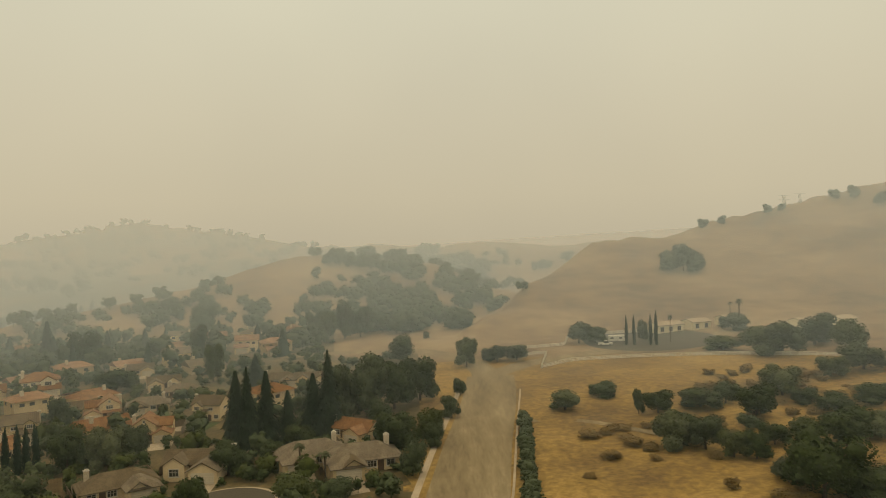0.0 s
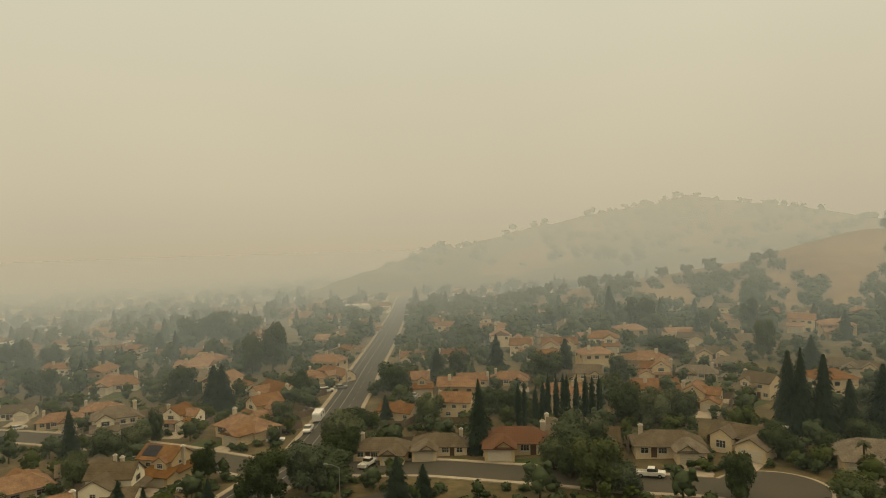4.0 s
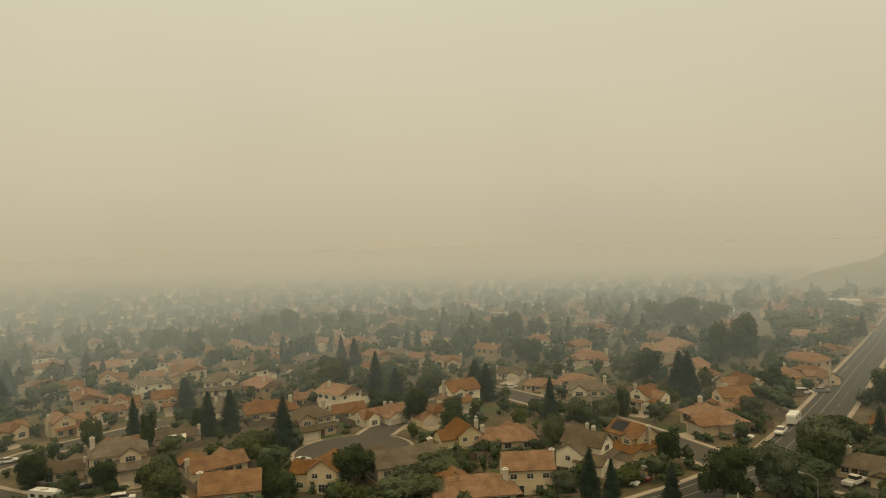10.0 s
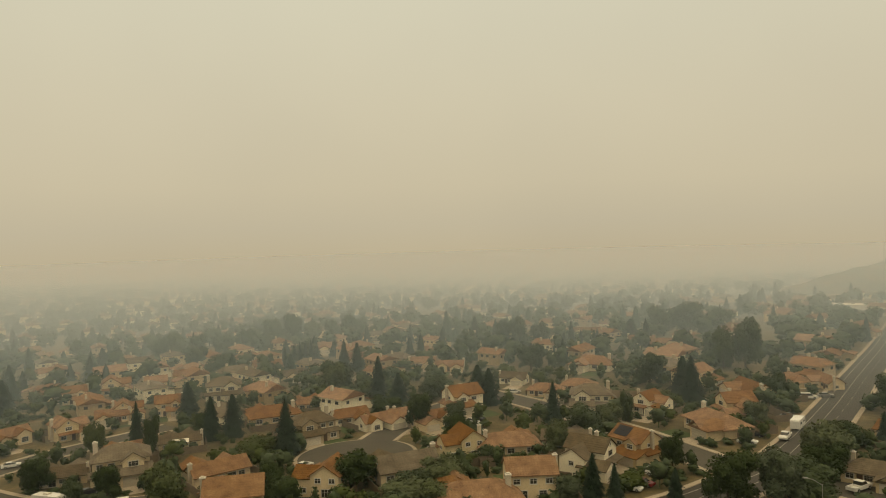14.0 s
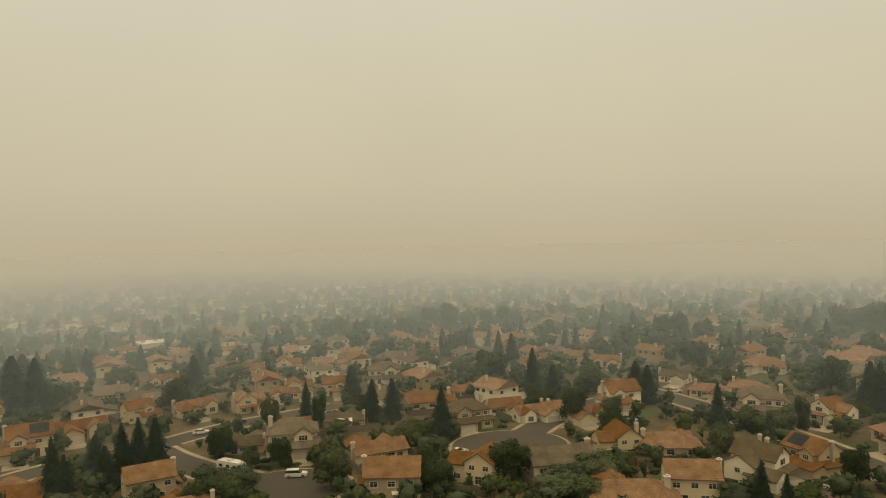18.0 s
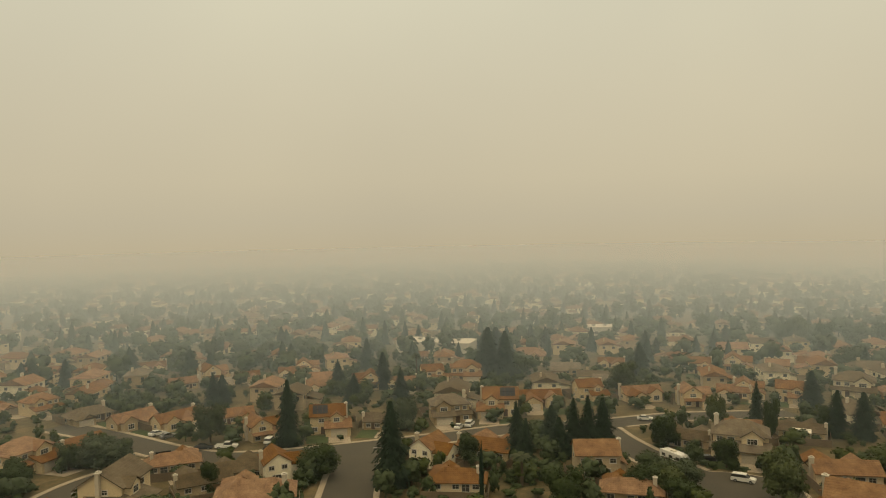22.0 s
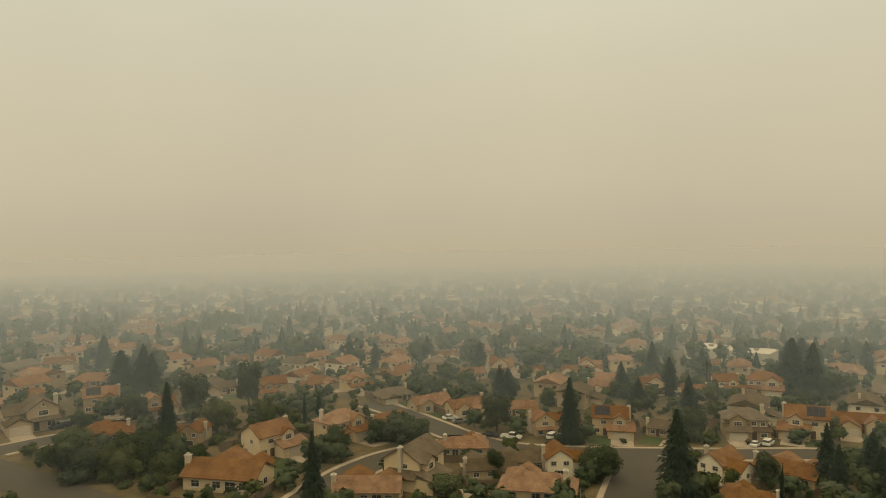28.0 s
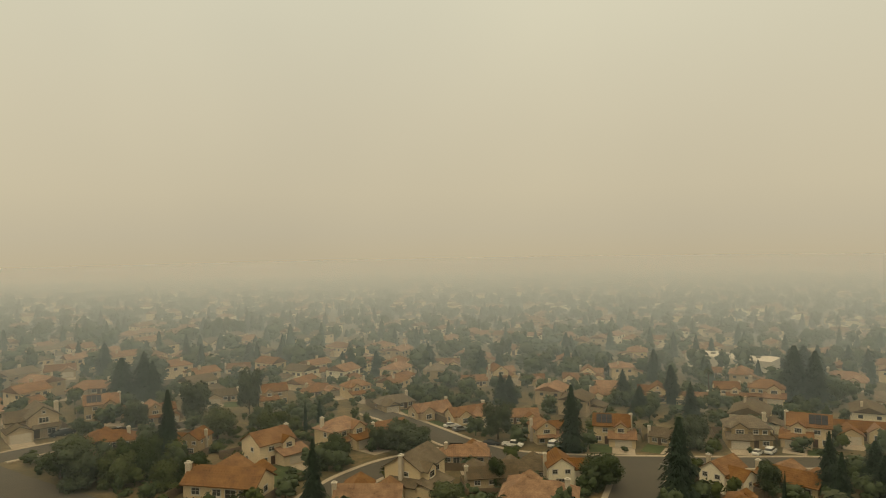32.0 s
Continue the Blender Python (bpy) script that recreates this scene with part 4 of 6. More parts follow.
HOUSES += [
    (-208.0, 26.3, 103, 0.85, "Ff", "o", 2), (-156.5, 17.7, 284, 1.10, "D", "g", 1), (-203.7, 17.4, 115, 0.85, "F", "o", 2), (-336.0, 20.1, 87, 1.10, "Df", "o", 1),
    (-213.1, 9.1, 108, 0.85, "D", "o", 2), (-390.7, 6.8, 89, 1.10, "Df", "o", 1), (-152.6, 0.4, 250, 0.90, "E", "o", 1), (-197.2, -1.8, 111, 0.96, "C", "g", 0),
    (-243.8, -4.2, 271, 0.80, "Ff", "o", 1), (-385.4, -7.8, 91, 1.10, "D", "o", 1), (-308.5, -10.3, 112, 0.80, "Ff", "g", 1), (-228.2, -14.9, 284, 1.04, "B", "o", 1),
    (-339.9, -23.6, 104, 0.94, "F", "o", 1), (-276.6, -21.2, 114, 0.90, "Bf", "o", 1), (-142.5, -17.6, 272, 1.02, "A", "o", 0), (-272.1, -35.1, 98, 1.05, "Cf", "g", 2),
    (-170.2, -24.6, 298, 0.95, "F", "o", 1), (-329.3, -58.1, 100, 0.91, "D", "o", 1), (-205.2, -38.7, 281, 0.80, "Ff", "g", 1), (-251.9, -50.3, 101, 0.80, "A", "o", 1),
]
HOUSES += [
    (-302.4, -66.1, 102, 0.80, "Af", "o", 1), (-252.0, -63.6, 104, 0.80, "E", "o", 1), (-198.7, -51.6, 295, 0.80, "D", "o", 1), (-175.2, -46.3, 105, 1.05, "Cf", "g", 1),
    (-307.1, -81.9, 105, 0.94, "E", "o", 1), (-247.2, -67.7, 105, 0.80, "Df", "o", 1), (-292.1, -92.6, 108, 0.80, "A", "o", 1), (-228.3, -74.1, 128, 0.85, "E", "o", 1),
    (-180.4, -60.6, 279, 0.80, "Ff", "g", 1), (-303.3, -105.3, 109, 0.80, "D", "o", 1), (-225.6, -90.8, 137, 0.95, "Ff", "o", 1), (-133.9, -56.4, 293, 0.80, "B", "o", 0),
    (-286.9, -129.6, 114, 0.80, "F", "o", 1), (-145.8, -69.5, 305, 0.90, "Af", "o", 0), (-218.4, -106.2, 136, 0.80, "A", "o", 1), (-198.4, -114.3, 130, 1.00, "Ff", "o", 1),
    (-285.6, -170.9, 121, 1.10, "B", "o", 1), (-179.7, -118.3, 123, 1.00, "Afs", "o", 1), (-142.1, -96.3, 283, 0.95, "Fs", "o", 1), (-246.6, -164.0, 134, 0.83, "E", "o", 1),
]
HOUSES += [
    (-224.3, -162.7, 126, 1.00, "Cf", "o", 1), (-118.9, -88.8, 302, 0.80, "B", "o", 1), (-165.2, -126.0, 137, 0.95, "C", "g", 0), (-129.3, -102.2, 278, 0.86, "Ef", "o", 2),
    (-215.3, -171.7, 139, 0.80, "A", "o", 1), (-255.1, -212.8, 130, 0.80, "Df", "o", 1), (-196.9, -173.0, 131, 0.82, "F", "o", 1), (-146.0, -135.7, 123, 0.80, "D", "g", 0),
    (-188.6, -183.0, 134, 0.85, "Ef", "o", 1), (-134.8, -145.0, 137, 0.90, "As", "o", 1), (-175.9, -193.1, 138, 0.80, "Ff", "o", 1), (-200.4, -228.3, 139, 0.80, "E", "o", 1),
    (-190.2, -226.4, 140, 0.80, "F", "o", 1), (-101.4, -124.8, 331, 0.82, "Ef", "o", 2), (-119.6, -154.1, 162, 0.80, "E", "o", 1), (-212.4, -278.3, 143, 0.91, "Df", "o", 1),
    (-87.1, -115.4, 318, 1.00, "B", "o", 1), (-171.1, -231.1, 153, 0.80, "D", "o", 1), (-95.2, -132.4, 329, 0.80, "Ff", "g", 0), (-126.3, -176.1, 154, 0.80, "D", "o", 1),
]
HOUSES += [
    (-219.9, -314.6, 145, 1.10, "Ff", "o", 1), (-165.6, -244.1, 166, 0.92, "E", "o", 1), (-85.4, -131.7, 337, 0.80, "F", "g", 0), (-148.8, -239.6, 158, 0.80, "Df", "o", 1),
    (-113.0, -185.0, 179, 0.92, "F", "o", 1), (-89.9, -150.2, 329, 0.80, "Bfs", "o", 0), (-164.6, -289.2, 150, 0.82, "F", "o", 1), (-105.8, -195.5, 182, 0.92, "F", "o", 0),
    (-68.9, -132.9, 214, 1.05, "Af", "g", 1), (-147.9, -297.6, 154, 0.82, "D", "g", 1), (-101.5, -213.5, 175, 0.85, "Bf", "g", 0), (-83.6, -179.9, 185, 0.80, "D", "o", 0),
    (-56.0, -130.4, 327, 0.95, "Fs", "o", 0), (-154.5, -367.8, 157, 0.98, "Df", "g", 1), (-97.8, -237.9, 188, 0.81, "C", "o", 1), (-68.0, -174.9, 199, 0.96, "Cf", "o", 1),
    (-87.2, -247.4, 191, 0.80, "B", "o", 1), (-116.6, -335.4, 161, 0.96, "D", "g", 1), (-132.3, -410.5, 162, 1.10, "Ff", "g", 1), (-47.8, -169.9, 199, 0.94, "A", "o", 1),
]
HOUSES += [
    (-67.5, -241.0, 174, 0.80, "Af", "o", 0), (-73.2, -315.9, 167, 0.80, "D", "o", 1), (-34.0, -151.5, 317, 1.20, "F", "o", 1), (-52.7, -252.3, 168, 0.80, "Df", "g", 0),
    (-81.4, -419.3, 169, 1.10, "F", "g", 1), (-58.9, -344.1, 170, 1.10, "Df", "o", 1), (-32.2, -190.5, 320, 0.72, "E", "o", 0), (-29.3, -229.2, 183, 0.80, "E", "o", 0),
    (-14.1, -205.4, 346, 0.85, "Bs", "o", 0), (-14.6, -240.7, 177, 0.90, "As", "o", 0), (-13.5, -287.9, 157, 0.94, "Bf", "o", 0), (-4.3, -339.1, 179, 0.94, "D", "o", 0),
    (5.4, -376.0, 181, 1.10, "F", "g", 1), (4.5, -225.2, 191, 1.10, "Ef", "g", 0),
]
CONIFERS = [
    (-29.4, 174.3, 22.0, 7.3), (-33.1, 174.1, 16.2, 6.5), (-38.0, 167.5, 13.7, 4.9), (-42.4, 165.0, 19.3, 5.7),
    (-64.2, 236.7, 12.0, 7.2), (-46.2, 162.2, 21.1, 6.2), (-49.2, 163.7, 19.9, 6.3), (-180.5, 318.8, 20.8, 8.9),
    (-129.2, 198.6, 13.6, 7.0), (-156.6, 196.2, 14.4, 8.2), (-101.4, 120.2, 17.5, 5.8), (-165.1, 174.4, 11.8, 7.1),
    (-92.6, 93.2, 6.8, 3.6), (-95.9, 89.6, 8.8, 4.7), (-141.5, 128.6, 7.9, 3.8), (-199.4, 112.9, 15.1, 10.6),
    (-207.8, 114.8, 13.7, 9.8), (-121.5, 65.2, 7.1, 3.1), (-345.0, 161.3, 12.4, 11.1), (-124.5, 54.4, 8.2, 3.5),
    (-128.5, 51.6, 9.5, 4.7), (-189.5, 64.8, 12.3, 4.7), (-221.9, 54.2, 12.5, 8.3), (-232.2, 52.8, 12.2, 7.9),
]
CONIFERS += [
    (-388.3, 87.4, 16.2, 9.7), (-425.7, 78.1, 17.6, 10.5), (-232.7, 25.8, 11.6, 7.0), (-245.0, 20.3, 16.2, 6.1),
    (-304.1, 16.3, 14.9, 7.0), (-316.0, 11.2, 15.5, 6.2), (-183.3, -8.8, 15.4, 6.8), (-209.9, -24.9, 13.0, 6.0),
    (-208.8, -30.8, 13.0, 5.3), (-244.4, -43.2, 12.3, 7.0), (-203.7, -49.6, 14.3, 4.5), (-387.7, -101.6, 12.4, 8.5),
    (-385.2, -108.9, 12.4, 9.8), (-270.6, -110.0, 14.4, 9.6), (-157.4, -73.4, 14.6, 6.6), (-155.1, -76.2, 15.1, 6.6),
    (-153.6, -79.3, 14.6, 6.6), (-150.0, -81.4, 10.1, 6.6), (-157.4, -87.6, 10.9, 6.6), (-136.7, -82.6, 12.2, 4.1),
    (-141.8, -88.3, 14.8, 5.6), (-280.4, -179.1, 13.6, 12.0), (-231.7, -149.0, 20.4, 12.2), (-277.8, -183.7, 16.3, 15.2),
]
CONIFERS += [
    (-235.8, -159.7, 21.0, 14.0), (-267.0, -182.8, 15.9, 11.6), (-173.1, -152.1, 13.3, 6.9), (-109.3, -99.1, 18.9, 7.6),
    (-192.5, -177.8, 14.2, 7.3), (-222.7, -215.0, 14.2, 6.6), (-168.3, -168.8, 10.2, 7.1), (-177.1, -185.8, 12.7, 7.2),
    (-118.1, -142.8, 18.0, 6.2), (-239.5, -293.1, 14.2, 8.0), (-141.3, -204.3, 10.2, 6.1), (-137.5, -204.0, 11.4, 6.1),
    (-164.0, -258.4, 13.0, 10.0), (-155.5, -289.2, 10.7, 7.0), (-122.9, -277.5, 11.9, 6.0), (-113.2, -282.5, 12.9, 8.5),
    (-111.7, -288.5, 11.1, 6.1), (-41.2, -122.2, 17.3, 5.8), (-97.9, -335.0, 10.2, 8.5), (-55.6, -339.4, 12.3, 7.3),
    (-25.3, -183.6, 17.8, 5.3), (-31.4, -261.3, 15.1, 10.8), (-29.6, -269.3, 17.7, 13.3), (-22.4, -270.6, 15.6, 13.3),
]
CONIFERS += [
    (-20.4, -321.2, 15.7, 10.5),
]
CYPRESSES = [
    (-93.0, 158.3, 11.6, 2.1), (-94.2, 156.9, 11.6, 2.1), (-95.4, 155.5, 12.1, 2.1), (-96.9, 153.7, 12.1, 2.1),
    (-98.5, 151.8, 12.6, 2.1), (-99.1, 151.1, 12.9, 2.1), (-100.3, 149.6, 12.9, 2.1), (-101.7, 148.0, 13.2, 2.1),
    (-102.6, 146.9, 11.3, 2.1), (-103.8, 145.5, 10.4, 2.1), (-105.1, 142.5, 11.5, 1.8), (-106.1, 141.3, 11.8, 1.8),
    (-384.3, 197.1, 15.4, 3.5), (-332.9, 137.9, 10.0, 2.3), (-336.9, 130.7, 9.4, 2.4), (-340.9, 123.3, 8.8, 2.4),
    (-356.4, -3.6, 11.6, 2.3), (-355.4, -6.3, 11.6, 2.3), (-350.6, -8.9, 11.4, 2.3), (-349.6, -11.6, 11.4, 2.3),
    (-340.7, -15.7, 11.1, 2.2), (-111.1, -77.3, 12.9, 1.2), (-68.5, -196.1, 9.0, 2.1), (-62.3, -190.1, 10.3, 1.3),
]
CYPRESSES += [
    (80.7, 269.3, 13.7, 1.8), (78.8, 270.1, 12.3, 1.8), (73.1, 272.5, 11.9, 1.6), (70.4, 273.6, 11.9, 1.6),
]
BROADLEAVES = [
    (-3.0, 159.4, 5.9, 5.9), (-18.7, 799.3, 18.0, 25.7), (-8.7, 324.5, 3.7, 3.7), (-4.5, 165.9, 8.3, 8.3),
    (-7.8, 204.5, 13.4, 13.4), (-7.3, 140.6, 7.1, 7.1), (-16.5, 267.0, 10.9, 13.1), (-14.8, 196.4, 14.6, 14.6),
    (-11.9, 155.5, 10.4, 11.7), (-17.0, 179.5, 7.5, 7.5), (-43.2, 424.7, 11.7, 11.0), (-54.4, 521.6, 12.6, 16.8),
    (-21.5, 188.6, 17.2, 14.1), (-49.0, 342.2, 19.6, 22.4), (-27.5, 186.7, 15.6, 10.9), (-80.3, 541.8, 13.2, 22.0),
    (-20.3, 129.6, 4.5, 7.8), (-80.2, 474.3, 7.0, 13.1), (-103.1, 572.5, 8.4, 14.0), (-63.9, 348.8, 13.8, 11.5),
    (-33.7, 161.9, 6.9, 9.6), (-28.5, 129.1, 6.8, 10.1), (-81.0, 338.2, 10.1, 14.1), (-37.3, 154.0, 5.3, 6.6),
]
BROADLEAVES += [
    (-109.4, 391.8, 8.5, 8.5), (-46.5, 148.2, 7.8, 9.1), (-84.3, 254.1, 15.3, 8.7), (-129.6, 377.1, 18.0, 15.5),
    (-108.1, 307.1, 15.8, 10.6), (-159.1, 451.2, 9.2, 10.0), (-44.8, 122.5, 8.9, 6.7), (-165.5, 419.9, 12.4, 16.7),
    (-71.8, 161.3, 9.4, 8.8), (-116.8, 248.0, 8.9, 17.9), (-76.2, 157.7, 10.5, 10.2), (-154.0, 302.1, 16.5, 16.5),
    (-328.2, 639.9, 12.7, 15.0), (-331.8, 620.4, 13.6, 17.0), (-85.8, 157.8, 10.5, 10.5), (-62.7, 114.7, 6.7, 7.8),
    (-109.5, 198.1, 10.0, 7.4), (-360.5, 631.7, 15.2, 19.9), (-67.9, 113.2, 11.7, 11.3), (-77.9, 122.9, 11.1, 13.6),
    (-75.1, 116.9, 9.5, 8.3), (-80.8, 119.1, 8.5, 8.5), (-128.8, 187.6, 11.2, 13.1), (-115.5, 149.7, 7.8, 9.4),
]
BROADLEAVES += [
    (-124.0, 153.0, 6.5, 9.8), (-166.0, 187.0, 10.2, 10.2), (-129.5, 133.6, 8.4, 9.3), (-162.4, 152.3, 11.0, 12.8),
    (-141.3, 119.9, 6.2, 9.3), (-128.0, 102.6, 12.4, 13.8), (-123.6, 99.0, 8.0, 9.4), (-115.3, 87.9, 7.4, 13.6),
    (-115.2, 82.8, 10.9, 10.9), (-191.0, 134.9, 9.6, 9.6), (-168.8, 114.3, 6.8, 7.8), (-246.0, 162.2, 19.2, 14.4),
    (-117.7, 73.5, 10.9, 11.4), (-249.3, 155.0, 19.2, 12.0), (-350.6, 198.9, 19.6, 36.0), (-140.2, 74.7, 8.1, 6.7),
    (-228.9, 114.0, 12.6, 12.6), (-182.6, 84.2, 10.0, 5.0), (-178.5, 76.7, 7.4, 9.7), (-172.2, 67.9, 8.7, 11.4),
    (-129.6, 47.5, 4.7, 7.1), (-159.9, 55.3, 10.0, 8.0), (-280.9, 86.8, 12.0, 12.0), (-352.2, 103.1, 17.9, 20.9),
]
BROADLEAVES += [
    (-177.2, 34.8, 9.1, 8.5), (-202.5, 38.3, 6.9, 7.9), (-133.3, 22.6, 5.8, 10.5), (-238.3, 37.3, 8.0, 11.9),
    (-198.9, 27.6, 11.0, 9.0), (-138.3, 16.5, 6.0, 13.2), (-217.2, 19.6, 7.2, 10.8), (-443.2, 18.5, 18.0, 21.6),
    (-150.3, 6.2, 9.0, 12.8), (-267.9, 7.9, 13.2, 15.4), (-262.2, 4.9, 12.9, 12.9), (-449.6, -14.8, 19.7, 27.0),
    (-149.6, -10.1, 7.7, 6.4), (-182.0, -16.5, 7.1, 12.9), (-422.4, -42.3, 13.8, 27.6), (-329.6, -44.8, 10.9, 16.3),
    (-210.3, -32.6, 8.8, 7.1), (-410.5, -76.9, 17.0, 22.4), (-146.8, -30.7, 11.3, 10.8), (-194.3, -44.2, 11.0, 5.0),
    (-164.2, -46.5, 7.5, 7.2), (-201.0, -59.3, 11.2, 7.0), (-160.4, -52.6, 5.7, 5.7), (-133.3, -45.0, 6.0, 8.5),
]
BROADLEAVES += [
    (-172.3, -64.0, 8.9, 8.3), (-141.5, -52.7, 7.7, 11.6), (-233.4, -101.6, 12.6, 12.6), (-118.1, -62.4, 8.1, 9.2),
    (-338.2, -197.4, 12.7, 19.1), (-245.4, -150.4, 9.4, 9.4), (-131.1, -94.8, 8.2, 6.9), (-295.8, -218.7, 12.0, 24.0),
    (-149.8, -129.8, 9.9, 8.9), (-104.3, -117.0, 8.8, 11.2), (-199.6, -238.6, 10.2, 10.2), (-108.5, -162.8, 10.8, 9.5),
    (-85.5, -128.5, 6.6, 5.2), (-69.2, -122.6, 5.3, 8.5), (-83.3, -161.9, 6.1, 9.1), (-79.7, -160.7, 8.4, 12.6),
    (-74.6, -168.4, 6.8, 6.5), (-60.3, -160.5, 7.5, 8.6), (-52.9, -190.7, 9.2, 10.9), (-56.0, -227.5, 14.7, 8.9),
    (-98.9, -455.1, 17.3, 18.8), (-40.0, -197.6, 10.7, 12.4), (-37.9, -218.8, 13.9, 10.6), (-26.4, -157.9, 8.1, 8.1),
]
BROADLEAVES += [
    (-19.0, -171.2, 10.1, 8.7), (-22.0, -223.0, 9.2, 8.5), (-12.6, -165.3, 8.4, 9.8), (-8.5, -218.5, 4.7, 5.4),
    (-6.3, -168.7, 9.9, 12.7), (-5.2, -200.3, 5.0, 13.3), (-1.7, -178.0, 7.4, 8.9), (299.9, 480.4, 10.0, 10.9),
    (105.2, 171.4, 4.9, 12.4), (70.1, 115.7, 6.8, 12.9), (88.9, 147.2, 6.2, 12.4), (122.4, 206.0, 7.0, 14.6),
    (295.8, 504.3, 9.4, 11.3), (132.9, 231.2, 13.0, 14.6), (80.2, 141.3, 8.1, 13.5), (70.1, 123.7, 4.8, 10.4),
    (281.7, 505.9, 7.9, 9.8), (91.8, 166.1, 5.0, 10.5), (110.2, 201.8, 6.7, 10.8), (62.2, 116.6, 11.2, 15.4),
    (131.0, 249.7, 11.4, 17.3), (76.0, 148.1, 5.5, 10.4), (89.4, 175.7, 4.2, 8.9), (61.0, 125.4, 4.7, 7.4),
]
BROADLEAVES += [
    (240.0, 496.5, 5.8, 7.1), (114.1, 238.5, 12.0, 17.4), (87.6, 183.6, 8.3, 12.5), (67.0, 144.1, 4.8, 7.6),
    (229.7, 495.9, 6.6, 8.3), (107.6, 241.1, 10.7, 17.4), (72.1, 164.0, 8.3, 12.1), (59.9, 136.6, 5.5, 6.9),
    (67.0, 156.6, 3.4, 6.4), (119.8, 291.5, 7.6, 15.1), (56.5, 139.0, 6.3, 7.9), (70.9, 179.0, 5.4, 7.9),
    (191.4, 483.0, 6.3, 7.5), (98.7, 250.4, 6.1, 17.7), (177.4, 478.8, 7.0, 9.0), (53.2, 145.2, 7.7, 9.0),
    (141.1, 391.6, 8.0, 11.4), (64.1, 177.9, 5.6, 13.6), (134.9, 395.6, 15.4, 23.5), (52.2, 155.7, 5.4, 8.5),
    (129.1, 397.3, 8.1, 11.4), (47.3, 148.4, 8.6, 10.8), (52.5, 175.3, 6.0, 9.4), (77.9, 277.5, 9.3, 5.1),
]
BROADLEAVES += [
    (47.6, 174.9, 6.9, 3.4), (42.6, 193.1, 4.5, 10.1), (60.3, 282.1, 7.9, 10.3), (54.0, 284.7, 8.5, 11.7),
    (123.3, 706.9, 10.4, 17.3), (30.7, 183.2, 6.1, 10.7), (94.5, 673.1, 10.9, 18.6), (25.9, 256.9, 6.3, 10.5),
    (18.7, 257.2, 6.3, 9.6), (15.8, 260.6, 5.1, 6.4), (7.3, 250.3, 11.4, 9.8), (4.0, 207.5, 5.1, 5.1),
    (1.2, 182.8, 6.0, 6.0),
]
BROADLEAVES += [
    (-137.6, -51.2, 8.0, 11.0), (-142.1, -48.3, 7.0, 9.0), (-136.0, -54.9, 7.0, 9.0), (-140.2, -14.6, 6.0, 8.0), (-142.0, -8.4, 8.0, 9.0),
    (-142.8, 25.4, 8.0, 12.0), (-142.3, 18.2, 6.0, 9.0), (-16.9, -168.1, 9.0, 10.0), (-21.2, -160.5, 7.0, 9.0),
]
PALMS = [
    (-24.7, 140.0, 6.7, 3.1), (-29.9, 141.4, 8.3, 3.2), (-125.9, -77.3, 7.6, 5.1), (-204.5, -171.5, 13.2, 4.4),
    (121.6, 290.7, 14.3, 3.6), (127.7, 314.9, 9.9, 2.7), (87.5, 273.5, 11.6, 2.1),
]
VEHICLES = [
    (-158.8, -118.0, 202, "car", "white"), (-162.8, -117.1, 201, "van", "white"), (-107.1, -153.8, 130, "pickup", "white"), (-103.1, -157.9, 132, "car", "black"),
    (-117.2, -149.1, 212, "van", "white"), (-112.7, -142.5, 132, "car", "black"), (-104.2, -181.4, 180, "car", "white"), (-104.4, -176.4, 179, "car", "silver"),
    (-2.0, -222.0, 199, "car", "black"), (-3.9, -223.1, 209, "van", "black"), (-17.5, -219.8, 205, "car", "silver"), (-159.4, -56.6, 60, "motorhome", "white"),
    (-155.1, -40.4, 95, "van", "white"), (-166.9, -51.2, 132, "car", "black"), (-198.2, -79.0, 112, "car", "white"), (-170.4, -4.1, 131, "car", "white"),
    (-136.9, 69.5, 33, "van", "white"), (-130.7, 60.6, 45, "car", "white"), (-132.5, 64.1, 39, "car", "red"), (-152.5, 100.8, 42, "car", "white"),
    (-157.6, 106.4, 31, "car", "black"), (-160.1, 120.1, 132, "trailer", "white"), (-152.7, 111.1, 312, "pickup", "white"), (-237.0, 67.0, 94, "car", "white"),
]
VEHICLES += [
    (-202.0, 46.1, 27, "car", "black"), (-199.1, 43.6, 28, "car", "white"), (-189.3, 145.8, 62, "van", "white"), (-170.3, 125.1, 44, "car", "silver"),
    (-188.9, 151.5, 61, "car", "silver"), (-149.2, 120.4, 61, "car", "white"), (-116.5, 100.2, 109, "pickup", "white"), (-156.1, 154.3, 125, "car", "white"),
    (-144.7, 164.2, 61, "car", "white"), (-108.2, 162.3, 34, "car", "silver"), (-62.6, 125.2, 22, "pickup", "white"), (-97.6, 189.1, 37, "car", "white"),
    (-117.9, 187.4, 42, "car", "white"), (62.6, 275.4, 347, "pickup", "white"), (68.6, 281.5, 346, "trailer", "white"), 
    
]

